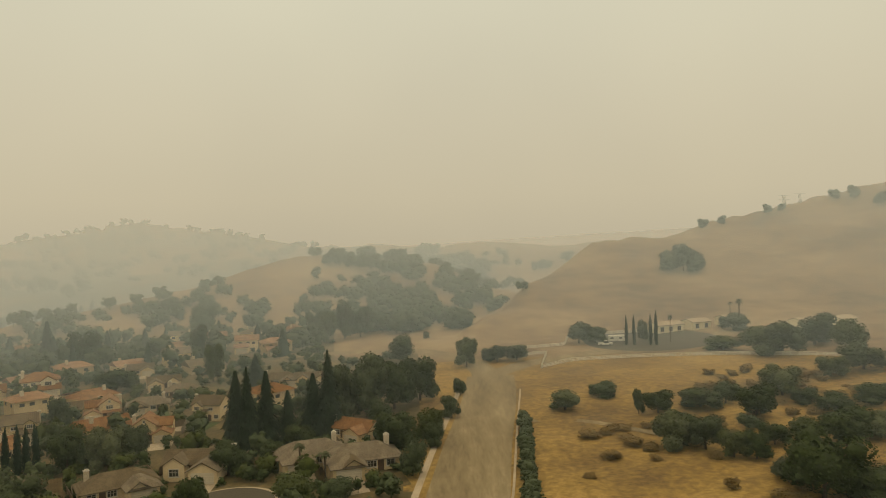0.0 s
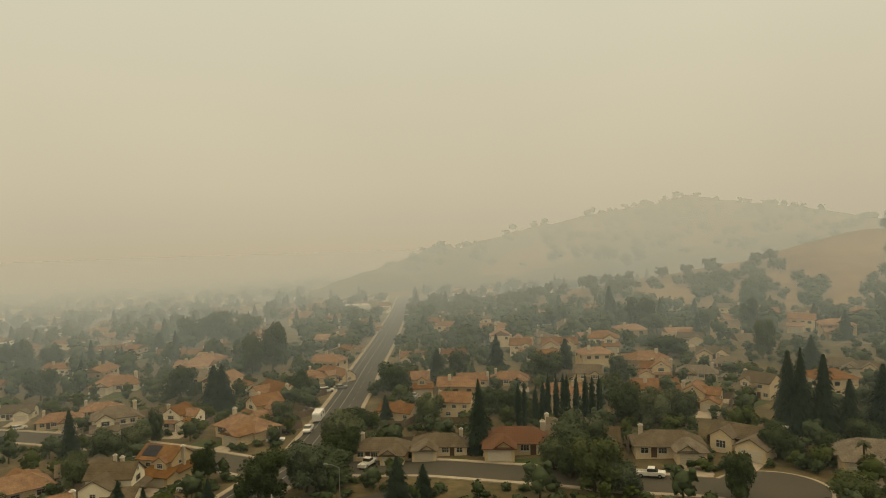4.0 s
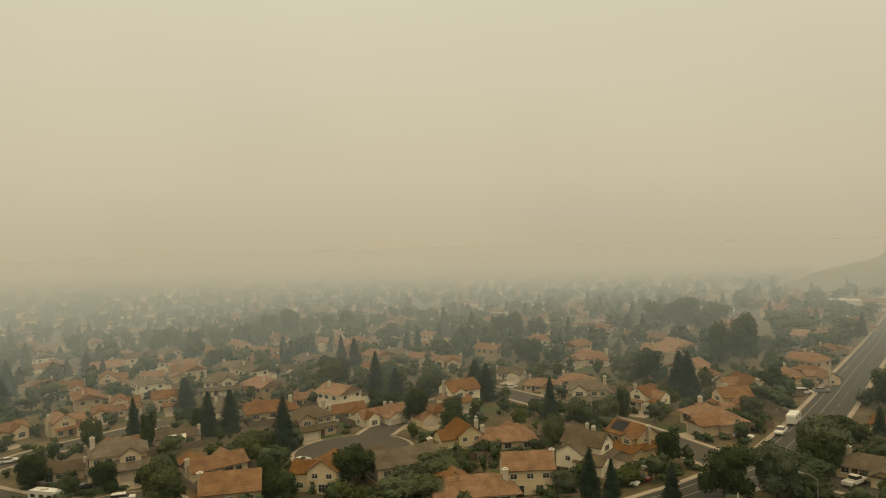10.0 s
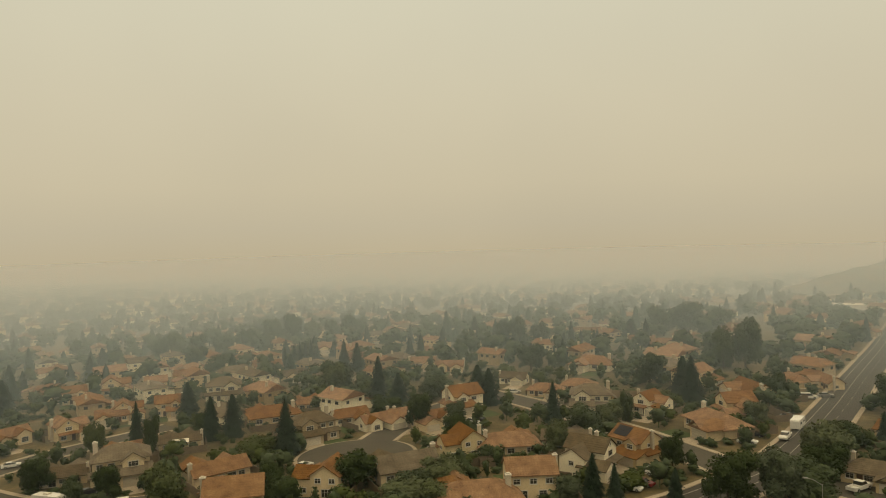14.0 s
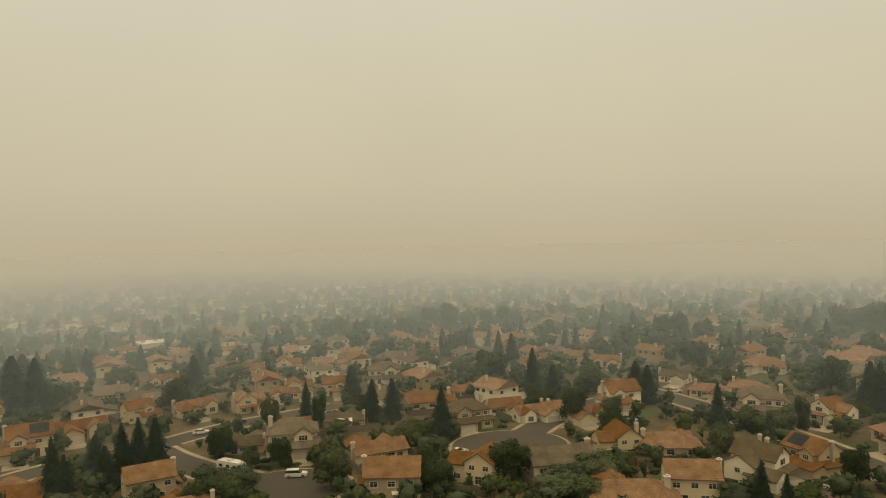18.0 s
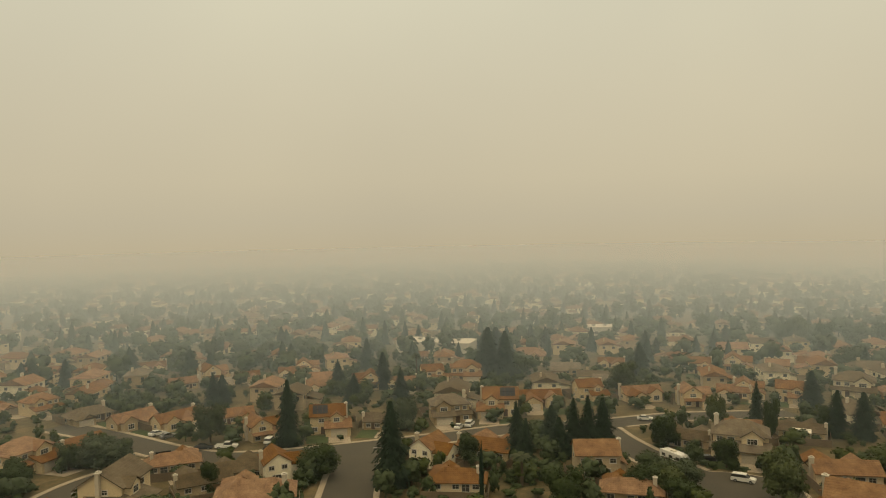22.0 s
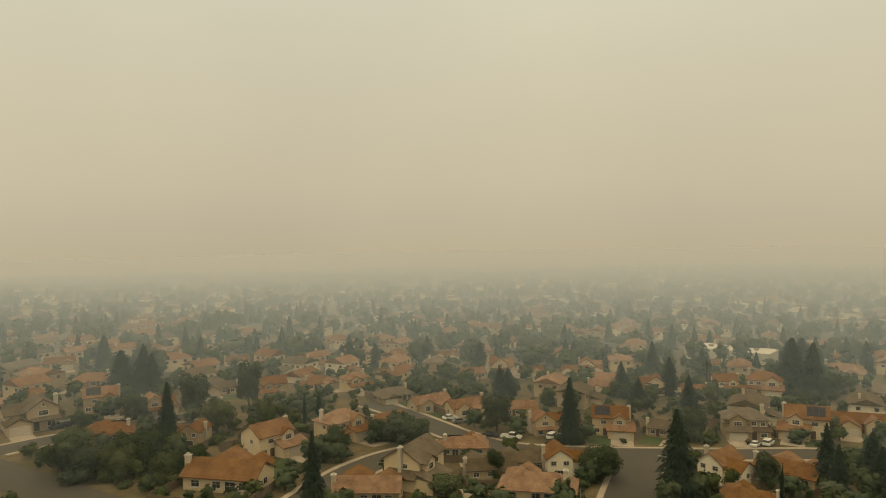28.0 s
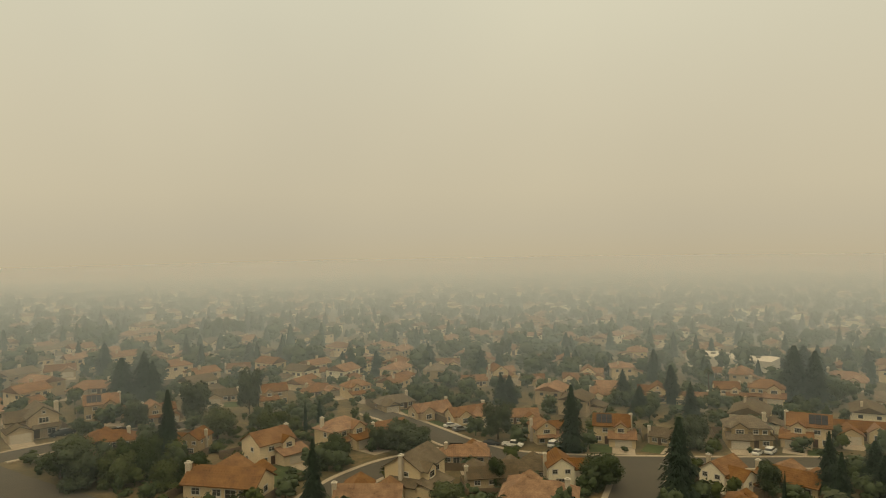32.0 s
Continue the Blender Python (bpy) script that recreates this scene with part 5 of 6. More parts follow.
# bare lots far out in the town
LOTS = [(-571, 337, 30), (-455, 331, 24), (-246, -899, 34), (0, -794, 24), (-115, -1053, 30)]
house_kinds = {}
SPOTS = [(-278, -243, 14), (-291, -206, 14), (-284, -224, 14)]
for lx, ly, lr in LOTS:
    disc("bare_lot", lx, ly, lr, DIRT, 0.4, "bare tan lot among far houses")
    SPOTS.append((lx, ly, lr - 4))
for i, (x, y, turn, size, style, roof, wall) in enumerate(HOUSES):
    key = (style[0], roof, wall, "f" in style, "s" in style)
    m = pose(x, y, height(x, y) + 0.15, 0, 0, turn) @ Matrix.Scale(size, 4)
    if key in house_kinds:
        copy_thing(house_kinds[key], m @ Matrix.Scale(1 / house_kinds[key].scale.x, 4))
    else:
        house_kinds[key] = make_house(*key)
        house_kinds[key].matrix_basis = m
    SPOTS.append((x, y, 8.5 * size))


def patch(name, x, y, turn, x0, x1, y0, y1, mat, lift, label, category):
    c, s = math.cos(radians(turn)), math.sin(radians(turn))
    bm = bmesh.new()
    top = []
    for u, v in ((x0, y0), (x1, y0), (x1, y1), (x0, y1)):
        px, py = x + c * u - s * v, y + s * u + c * v
        top.append(bm.verts.new((px, py, height(px, py) + lift)))
    low = [bm.verts.new((v.co.x, v.co.y, v.co.z - 0.3)) for v in top]
    bm.faces.new(top), bm.faces.new(low[::-1])
    for k in range(4):
        bm.faces.new((low[k], low[(k + 1) % 4], top[(k + 1) % 4], top[k]))
    return tagged(new(name, mesh_of(name, bm, mat)), label, category, kind="structure")


for i, (x, y, turn, size, style, roof, wall) in enumerate(HOUSES):
    s = -1 if "f" in style else 1
    gx = {"A": 2.7, "C": -2.6, "B": 3.7, "D": 3.05, "E": 3.3, "F": 3.4}[style[0]] * s * size
    front = {"A": -6, "C": -5.6, "B": -6, "D": -5, "E": -6, "F": -6.5}[style[0]] * size
    patch("driveway", x, y, turn, gx - 2.9, gx + 2.9, front - 6.5, front + 0.1, CONCRETE, 0.05, "pale concrete driveway before a garage", "driveway")
    a, b = sorted((gx - 3.1 * math.copysign(1, gx), -7 * math.copysign(1, gx) * size))
    patch("lawn", x, y, turn, a, b, front - 6.3, front + 2.0, LAWN if i % 3 else YARD, 0.035, "small front lawn, half dry", "lawn")


def garden_fence(x, y, turn, half, back, deep):
    """Board fences round a back yard: two sides and the back."""
    f = thing("garden_fence", "weathered brown board fence round a back yard", "fence", "garden fences")
    c, s = math.cos(radians(turn)), math.sin(radians(turn))
    for a, b in (((-half, back - deep), (-half, back)), ((-half, back), (half, back)), ((half, back), (half, back - deep))):
        pa = (x + c * a[0] - s * a[1], y + s * a[0] + c * a[1])
        pb = (x + c * b[0] - s * b[1], y + s * b[0] + c * b[1])
        n = max(2, round(math.dist(pa, pb) / 2.4))
        bm = bmesh.new()
        last = None
        for k in range(n + 1):
            px, py = pa[0] + (pb[0] - pa[0]) * k / n, pa[1] + (pb[1] - pa[1]) * k / n
            z = height(px, py)
            nx, ny = (pb[1] - pa[1]) / math.dist(pa, pb) * 0.05, -(pb[0] - pa[0]) / math.dist(pa, pb) * 0.05
            row = [bm.verts.new((px + nx * e, py + ny * e, z + h)) for e, h in ((-1, -0.2), (-1, 1.85), (1, 1.85), (1, -0.2))]
            if last:
                for q in range(4):
                    bm.faces.new((last[q], last[(q + 1) % 4], row[(q + 1) % 4], row[q]))
            last = row
        bmesh.ops.recalc_face_normals(bm, faces=bm.faces[:])
        part("panel", bm, FENCE_WOOD, f)


for i, (x, y, turn, size, style, roof, wall) in enumerate(HOUSES):
    if math.hypot(x, y) < 245:
        ends = [(x - math.sin(radians(turn)) * 13 * size + math.cos(radians(turn)) * k, y + math.cos(radians(turn)) * 13 * size + math.sin(radians(turn)) * k) for k in (-8, 0, 8)]
        if not any(on_street(*e, 1.0) for e in ends):
            garden_fence(x, y, turn, 8.4 * size, 13 * size, 12 * size)

# ---- trees: place, height, width ----
tree_kinds = {k: [] for k in "cybp"}


def plant(kind, x, y, tall, wide, i):
    stock = tree_kinds[kind]
    most = {"c": 5, "y": 3, "b": 8, "p": 2}[kind]
    m = scaled(x, y, land(x, y) - 0.15, (i * 67) % 360, wide, tall)
    if len(stock) < most:
        stock.append(make_tree(kind, 11 + len(stock) + ord(kind)))
        stock[-1].matrix_basis = m
    else:
        first = stock[i % most]
        copy_thing(first, m @ Matrix.Diagonal([1 / k for k in first.scale] + [1]))


for kind, rows in (("c", CONIFERS), ("y", CYPRESSES), ("b", BROADLEAVES), ("p", PALMS)):
    for i, (x, y, tall, wide) in enumerate(rows):
        if kind == "b" and wide > 18.5 and wide > tall * 1.05:
            far = math.hypot(x, y)
            for n, (u, k) in enumerate(((-0.34, 0.86), (0.0, 1.0), (0.33, 0.8))):
                plant(kind, x + y / far * u * wide, y - x / far * u * wide + (n - 1) * 2.0, tall * k, wide * 0.55, i + n)
            SPOTS.append((x, y, wide * 0.3))
            continue
        plant(kind, x, y, tall, wide * (1.2 if kind == "c" and wide < 8 else 1.0), i)
        SPOTS.append((x, y, wide * 0.3))


# ---- the rest of the town, and its trees, as far as the smoke lets through ----
def town_cells():
    rng = random.Random(5)
    cells = []
    r = 150.0
    while r < 1500:
        n = int(2 * math.pi * r / 19.0)
        for k in range(n):
            b = 360.0 * k / n + rng.uniform(-0.25, 0.25) * 360 / n
            rr = r + rng.uniform(-4, 4)
            if not 12 < b < 196:
                continue
            x, y = -math.sin(radians(b)) * rr, math.cos(radians(b)) * rr
            if height(x, y) - plane(x, y) > 0.5 or is_field(x, y):
                continue
            cells.append((x, y, b, rr))
        r += 21.0 if r < 500 else 26.0
    return cells


SQUARES = {}


def claim(x, y, r):
    SQUARES.setdefault((int(x // 30), int(y // 30)), []).append((x, y, r))


def free(x, y, gap):
    i, j = int(x // 30), int(y // 30)
    near = [s for u in (-1, 0, 1) for v in (-1, 0, 1) for s in SQUARES.get((i + u, j + v), ())]
    return not any((x - a) ** 2 + (y - b) ** 2 < (c + gap) ** 2 for a, b, c in near)


for spot in SPOTS:
    claim(*spot)


far_v, far_f, far_m = [], [], []
FAR_MATS = [ROOF["o"], ROOF["g"], ROOF["r"], WALLS[0], WALLS[1], WALLS[2], GLASS, GARAGE, BRICK]
BOX = ((0, 1, 5, 4), (1, 2, 6, 5), (2, 3, 7, 6), (3, 0, 4, 7), (4, 5, 6, 7))


def far_house(x, y, turn, rng):
    """A house further off: walls, a pitched roof with eaves, garage, chimney and windows."""
    z, far = height(x, y), math.hypot(x, y)
    w, dp, h, rise = rng.uniform(5, 7), rng.uniform(4, 5.2), rng.choice((2.9, 5.4, 5.4)), rng.uniform(1.5, 2.2)
    pieces = []

    def cube(name, a, b, e, f, lo, hi, m):
        pieces.append((name, [(a, e, lo), (b, e, lo), (b, f, lo), (a, f, lo), (a, e, hi), (b, e, hi), (b, f, hi), (a, f, hi)], BOX, m))
    wall_m, roof_m = rng.choice((3, 3, 4, 4, 5)), rng.choice((0, 0, 0, 0, 1, 1))
    cube("wall", -w, w, -dp, dp, -2, h, wall_m)
    o = 0.6
    hip = rng.choice((0.0, 0.0, dp * 0.8))
    pieces.append(("roof", [(-w - o, -dp - o, h - 0.2), (w + o, -dp - o, h - 0.2), (w + o, dp + o, h - 0.2), (-w - o, dp + o, h - 0.2), (-w - o + hip, 0, h + rise), (w + o - hip, 0, h + rise)],
                   ((0, 1, 5, 4), (2, 3, 4, 5), (1, 2, 5), (3, 0, 4), (3, 2, 1, 0)), roof_m))
    gx = rng.choice((-1, 1)) * w * 0.45
    cube("garage_wall", gx - 3, gx + 3, -dp - 4.2, -dp, -2, 2.7, wall_m)
    pieces.append(("garage_roof", [(gx - 3.5, -dp - 4.8, 2.6), (gx + 3.5, -dp - 4.8, 2.6), (gx + 3.5, -dp + 0.1, 3.9), (gx - 3.5, -dp + 0.1, 3.9),
                                   (gx - 3.5, -dp - 4.8, 2.75), (gx + 3.5, -dp - 4.8, 2.75), (gx + 3.5, -dp + 0.1, 4.05), (gx - 3.5, -dp + 0.1, 4.05)], BOX, roof_m))
    cube("garage_door", gx - 2.3, gx + 2.3, -dp - 4.26, -dp - 4.2, 0, 2.1, 7)
    cube("chimney", -gx - 0.5, -gx + 0.5, dp * 0.3, dp * 0.3 + 0.7, h, h + rise + 0.9, 8)
    for u in (-0.55, 0.1, 0.6) if far < 600 else ():
        cube("window", u * w - 0.7, u * w + 0.7, -dp - 0.06, -dp, h - 1.9, h - 0.9, 6)
        cube("window", u * w - 0.7, u * w + 0.7, dp, dp + 0.06, h - 1.9, h - 0.9, 6)
    if h > 4 and far < 600:
        for u in (-0.6, 0.5):
            cube("window", -w - 0.06, -w, u * dp - 0.6, u * dp + 0.6, h - 1.9, h - 0.9, 6)
            cube("window", w, w + 0.06, u * dp - 0.6, u * dp + 0.6, h - 1.9, h - 0.9, 6)
    if far < 345:
        roof_words = ROOF_WORDS["og"[roof_m]]
        home = thing("house", "%s %s stucco house with %s roof among garden trees" % ("two-storey" if h > 4 else "single-storey", WALL_WORDS[wall_m - 3], roof_words), "house", "suburban houses")
        home.matrix_basis = pose(x, y, z, 0, 0, math.degrees(turn))
        for name, pts, quads, m in pieces:
            ob = new(name, raw_mesh(name, pts, quads, FAR_MATS[m]))
            ob.parent = home
        return
    c, s = math.cos(turn), math.sin(turn)
    for name, pts, quads, m in pieces:
        k = len(far_v)
        far_v.extend((x + c * p - s * q, y + s * p + c * q, z + r) for p, q, r in pts)
        far_f.extend(tuple(i + k for i in q) for q in quads)
        far_m.extend([m] * len(quads))


rng = random.Random(8)
GREEN = []
for x, y, b, r in town_cells():
    if on_street(x, y, 6):
        continue
    wave = noise.noise((x * 0.006, y * 0.006, 2.0))
    street = abs(((x * 0.5 + y * 0.87) + 18 * wave) % 62 - 31) < 5
    if street and r > 280:
        continue
    if free(x, y, 7.5) and rng.random() < (0.66 if r < 450 else 0.5) and r > 175:
        turn = radians(30 + 40 * wave + rng.choice((0, 90, 180, 180)) + rng.uniform(-8, 8))
        far_house(x, y, turn, rng)
        claim(x, y, 6.5)
        if rng.random() < 0.55:
            GREEN.append((x + rng.uniform(-11, 11), y + rng.uniform(-11, 11), r))
    else:
        GREEN.append((x + rng.uniform(-5, 5), y + rng.uniform(-5, 5), r))
    for k in range(2):
        if rng.random() < 0.75:
            GREEN.append((x + rng.uniform(-13, 13), y + rng.uniform(-13, 13), r))
me = raw_mesh("distant_houses", far_v, far_f, *FAR_MATS)
me.polygons.foreach_set("material_index", far_m)
tagged(new("distant_houses", me), "crowded stucco houses with tiled roofs fading in smoke", "houses", kind="stuff")


def joined_trees(name, label, kind, rows, mat, count, size, seeds=4, core=0.86, lumps_each=6):
    """Many trees in one mesh; each is a trunkless crown of leaf sprays that reaches the ground, or stands on a short stem."""
    rng = np.random.default_rng(3)
    stock = []
    for s in range(seeds):
        g = np.random.default_rng(70 + s)
        v, f = bough_cone(g, count, size) if kind == "c" else leaf_cloud(broad_lumps(g, 0.1, lumps_each), count, size, g, 0.8, core)
        stem = bmesh.new()
        limb(stem, (0, 0, -0.1), (0, 0, 0.6), 0.03, 0.02, 5)
        bmesh.ops.triangulate(stem, faces=stem.faces[:])
        stem.verts.index_update()
        f = np.vstack([f, np.array([[q.index for q in face.verts] for face in stem.faces]) + len(v)])
        v = np.vstack([v, [p.co[:] for p in stem.verts]])
        stem.free()
        stock.append((v, f))
    verts, faces, at = [], [], 0
    for x, y, z, tall, wide in rows:
        v, f = stock[rng.integers(seeds)]
        a = rng.uniform(0, 6.28)
        rot = np.array([[math.cos(a), -math.sin(a), 0], [math.sin(a), math.cos(a), 0], [0, 0, 1]])
        verts.append((v @ rot.T) * np.array([wide, wide, tall]) + np.array([x, y, z]))
        faces.append(f + at)
        at += len(v)
    me = tri_mesh(name, np.vstack(verts), np.vstack(faces), mat)
    tagged(new(name, me), label, "trees" if "tree" in name else "shrubs", kind="stuff")


rows = {"c": [], "b": [], "o": [], "s": [], "f": []}
for x, y, r in GREEN:
    if on_street(x, y, 2) or not free(x, y, 1.0 if r < 300 else 0.0):
        continue
    z = height(x, y) - 0.3
    k = rng.random()
    if r < 300:
        if k < 0.55:
            rows["s"].append((x, y, z, rng.uniform(2, 4.5), rng.uniform(3, 6)))
        else:
            rows["o"].append((x, y, z, rng.uniform(4, 8), rng.uniform(4, 8)))
    elif k < 0.22:
        rows["c"].append((x, y, z, rng.uniform(8, 15), rng.uniform(7, 11)))
    elif k < 0.85:
        rows["b" if r < 480 else "f"].append((x, y, z, rng.uniform(6, 14), rng.uniform(8, 16)))
    else:
        rows["o" if r < 600 else "f"].append((x, y, z, rng.uniform(6, 10), rng.uniform(7, 11)))
# shrubs and small trees that fill the yards
for i in range(3700):
    b, r = rng.uniform(4, 192), math.sqrt(rng.uniform(105 ** 2, 340 ** 2))
    x, y = -math.sin(radians(b)) * r, math.cos(radians(b)) * r
    if height(x, y) - plane(x, y) > 0.3 or is_field(x, y) or on_street(x, y, 2.5) or not free(x, y, -0.5):
        continue
    z = height(x, y) - 0.3
    if i % 5 == 0:
        rows["o"].append((x, y, z, rng.uniform(3, 6), rng.uniform(3.5, 6.5)))
    elif i % 5 == 1:
        rows["b"].append((x, y, z, rng.uniform(4.5, 8), rng.uniform(4.5, 8)))
    else:
        rows["s"].append((x, y, z, rng.uniform(1.4, 3.2), rng.uniform(2, 4.5)))
for i in range(1500):
    b, r = rng.uniform(4, 192), math.sqrt(rng.uniform(98 ** 2, 185 ** 2))
    x, y = -math.sin(radians(b)) * r, math.cos(radians(b)) * r
    if is_field(x, y) or on_street(x, y, 2.2) or not free(x, y, -2.2 if i % 3 else 0.5):
        continue
    rows["s"].append((x, y, height(x, y) - 0.4, rng.uniform(1.2, 2.6) * (1 if i % 3 else 2.2), rng.uniform(2.2, 4.6)))
# woods behind the town and in the gully between the hills
for i in range(420):
    b, r = rng.uniform(50, 196), rng.uniform(900, 2300)
    x, y = -math.sin(radians(b)) * r, math.cos(radians(b)) * r
    rows["f"].append((x, y, land(x, y) - 0.6, rng.uniform(9, 17), rng.uniform(14, 30)))
for i in range(520):
    b, r = rng.uniform(9, 54), rng.uniform(310, 500)
    x, y = -math.sin(radians(b)) * r, math.cos(radians(b)) * r
    if (b < 28 and noise.noise((b * 0.4, r * 0.015, 8.0)) < -0.02) or on_street(x, y, 6) or not free(x, y, 2.0):
        continue
    rows["b"].append((x, y, land(x, y) - 0.6, rng.uniform(6, 12), rng.uniform(8, 14)))
for i in range(2000):
    b, r = rng.gauss(1.5, 3.4), rng.uniform(350, 760)
    if noise.noise((b * 0.5, r * 0.02, 6.0)) < -0.08:
        continue
    if rng.random() < 0.5:
        b, r = rng.uniform(10, 48), rng.uniform(740, 1150)
        if noise.noise((b * 0.35, r * 0.012, 4.0)) < -0.18:
            continue
    x, y = -math.sin(radians(b)) * r, math.cos(radians(b)) * r
    rows["b" if r < 480 else "f"].append((x, y, land(x, y) - 0.6, rng.uniform(6, 12), rng.uniform(9, 16)))
joined_trees("distant_conifer_trees", "dark conifers among far houses in smoke", "c", rows["c"], LEAF_DARK, 60, 0.13)
joined_trees("distant_broadleaf_trees", "hazy broad-leaved trees of the town and the gully", "b", rows["b"], LEAF_OAK, 70, 0.10)
joined_trees("hazy_far_trees", "tree crowns of the far town and hills, dim in smoke", "b", rows["f"], LEAF_OAK, 34, 0.14, 5, 0.86, 3)
joined_trees("olive_green_trees", "small olive green garden trees between the houses", "b", rows["o"], LEAF_OLIVE, 130, 0.082)
joined_trees("garden_shrubs", "low dark shrubs in the yards", "b", rows["s"], LEAF_OAK, 64, 0.11, 4, 0.86, 3)

# dry brush on the slope east of the dirt road
brush = []
for i in range(210):
    b, r = rng.uniform(-46, -11), rng.uniform(120, 240)
    x, y = -math.sin(radians(b)) * r, math.cos(radians(b)) * r
    if noise.noise((x * 0.03, y * 0.03, 9.0)) + (0.25 if b < -19 else -0.15) < 0.02:
        continue
    brush.append((x, y, land(x, y) - 0.35, rng.uniform(1.2, 2.6), rng.uniform(2.8, 6.0)))
joined_trees("dry_brush_shrubs", "low brown brush scattered over dry grass", "b", brush, LEAF_BRUSH, 800, 0.06, 6, 0.3, 12)
hedge = []
for i in range(46):
    k = i / 45
    hedge.append((13.2 + 6.0 * k + rng.uniform(-0.5, 0.5), 112 + 64 * k, height(15, 140) - 0.3 + 1.1 * (k - 0.4), rng.uniform(2.2, 3.6), rng.uniform(3.2, 5.0)))
joined_trees("roadside_shrubs", "row of dark green shrubs along the dirt road", "b", hedge, LEAF_OAK, 330, 0.07)


# ---- vehicles ----
def wheel(parent, x, y, r):
    bm = bmesh.new()
    bmesh.ops.create_cone(bm, cap_ends=True, segments=14, radius1=r, radius2=r, depth=0.24)
    bmesh.ops.rotate(bm, verts=bm.verts, matrix=Matrix.Rotation(radians(90), 3, "X"))
    w = part("wheel", bm, RUBBER, parent)
    w.matrix_basis = pose(x, y, r)
    bm = bmesh.new()
    bmesh.ops.create_cone(bm, cap_ends=True, segments=10, radius1=r * 0.6, radius2=r * 0.6, depth=0.27)
    bmesh.ops.rotate(bm, verts=bm.verts, matrix=Matrix.Rotation(radians(90), 3, "X"))
    part("rim", bm, METAL, w)


def profile_body(outline, half, inset=0.0):
    bm = bmesh.new()
    prism(bm, outline, "y", -half, half)
    for v in bm.verts:
        if v.co.z > 1.05 and inset:
            v.co.y *= 1 - inset
    return bm


def make_vehicle(kind, colour):
    names = {"car": "car", "van": "van", "pickup": "pickup_truck", "trailer": "travel_trailer", "motorhome": "motorhome"}
    words = {"car": "%s parked car with dark windows", "van": "%s sport utility van with dark windows", "pickup": "%s pickup truck with an open bed",
             "trailer": "%s travel trailer parked on its wheels", "motorhome": "%s motorhome parked at the kerb"}
    v = thing(names[kind], words[kind] % colour, {"pickup": "truck"}.get(kind, kind), "parked vehicles")
    paint = CAR[colour]
    if kind == "car":
        part("body", profile_body([(-2.25, 0.3), (2.2, 0.3), (2.3, 0.62), (2.1, 0.82), (1.0, 0.95), (-1.7, 1.0), (-2.25, 0.92), (-2.32, 0.6)], 0.89), paint, v)
        part("cabin", profile_body([(1.0, 0.95), (0.2, 1.42), (-1.2, 1.42), (-1.85, 0.98)], 0.8, 0.16), GLASS, v, "dark window glass")
        part("roof", profile_body([(0.25, 1.41), (0.2, 1.47), (-1.15, 1.47), (-1.2, 1.41)], 0.68), paint, v)
        ends = (1.4, -1.35, 0.84, 0.33)
    elif kind == "van":
        part("body", profile_body([(-2.4, 0.35), (2.35, 0.35), (2.45, 0.75), (2.3, 1.0), (1.2, 1.12), (-2.4, 1.15), (-2.5, 0.7)], 0.95), paint, v)
        part("cabin", profile_body([(1.2, 1.12), (0.5, 1.72), (-2.2, 1.74), (-2.42, 1.14)], 0.9, 0.12), GLASS, v, "dark window glass")
        part("roof", profile_body([(0.6, 1.70), (0.45, 1.82), (-2.15, 1.83), (-2.25, 1.70)], 0.80), paint, v)
        ends = (1.5, -1.5, 0.9, 0.37)
    elif kind == "pickup":
        part("body", profile_body([(-2.8, 0.45), (2.7, 0.45), (2.8, 0.8), (2.65, 1.05), (1.4, 1.15), (-0.6, 1.15), (-0.62, 0.72), (-2.7, 0.72), (-2.7, 1.1), (-2.8, 1.1)], 0.96), paint, v)
        for s in (-1, 1):
            bm = bmesh.new()
            block(bm, -2.78, -0.6, s * 0.9 - 0.05, s * 0.9 + 0.05, 0.72, 1.12)
            part("bed_side", bm, paint, v)
        part("cabin", profile_body([(1.4, 1.15), (0.8, 1.78), (-0.5, 1.78), (-0.6, 1.15)], 0.88, 0.1), GLASS, v, "dark window glass")
        part("roof", profile_body([(0.85, 1.75), (0.75, 1.85), (-0.45, 1.85), (-0.5, 1.75)], 0.8), paint, v)
        ends = (1.75, -1.75, 0.9, 0.4)
    elif kind == "trailer":
        part("body", profile_body([(-3.2, 0.5), (2.9, 0.5), (3.3, 1.1), (3.2, 2.4), (2.8, 2.75), (-3.1, 2.75), (-3.3, 2.4)], 1.15), paint, v)
        for x in (-1.8, 1.6):
            bm = bmesh.new()
            block(bm, x - 0.6, x + 0.6, -1.18, 1.18, 1.5, 2.1)
            part("window", bm, GLASS, v, "dark window glass")
        bm = bmesh.new()
        block(bm, 2.9, 4.2, -0.1, 0.1, 0.45, 0.6)
        part("tow_bar", bm, METAL, v)
        ends = (0.45, -0.45, 1.05, 0.35)
    else:
        part("body", profile_body([(-3.7, 0.5), (3.4, 0.5), (3.7, 1.0), (3.6, 1.7), (3.3, 2.95), (-3.6, 2.95), (-3.8, 2.5)], 1.2), paint, v)
        bm = bmesh.new()
        block(bm, -3.4, 3.3, -1.23, 1.23, 1.0, 1.35)
        part("stripe", bm, DARK_TRIM, v, "brown side stripe")
        for x in (-2.4, 0.0, 2.3):
            bm = bmesh.new()
            block(bm, x - 0.6, x + 0.6, -1.23, 1.23, 1.6, 2.25)
            part("window", bm, GLASS, v, "dark window glass")
        bm = bmesh.new()
        block(bm, -1.0, 0.2, -0.5, 0.5, 2.95, 3.25)
        part("roof_unit", bm, TRIM, v)
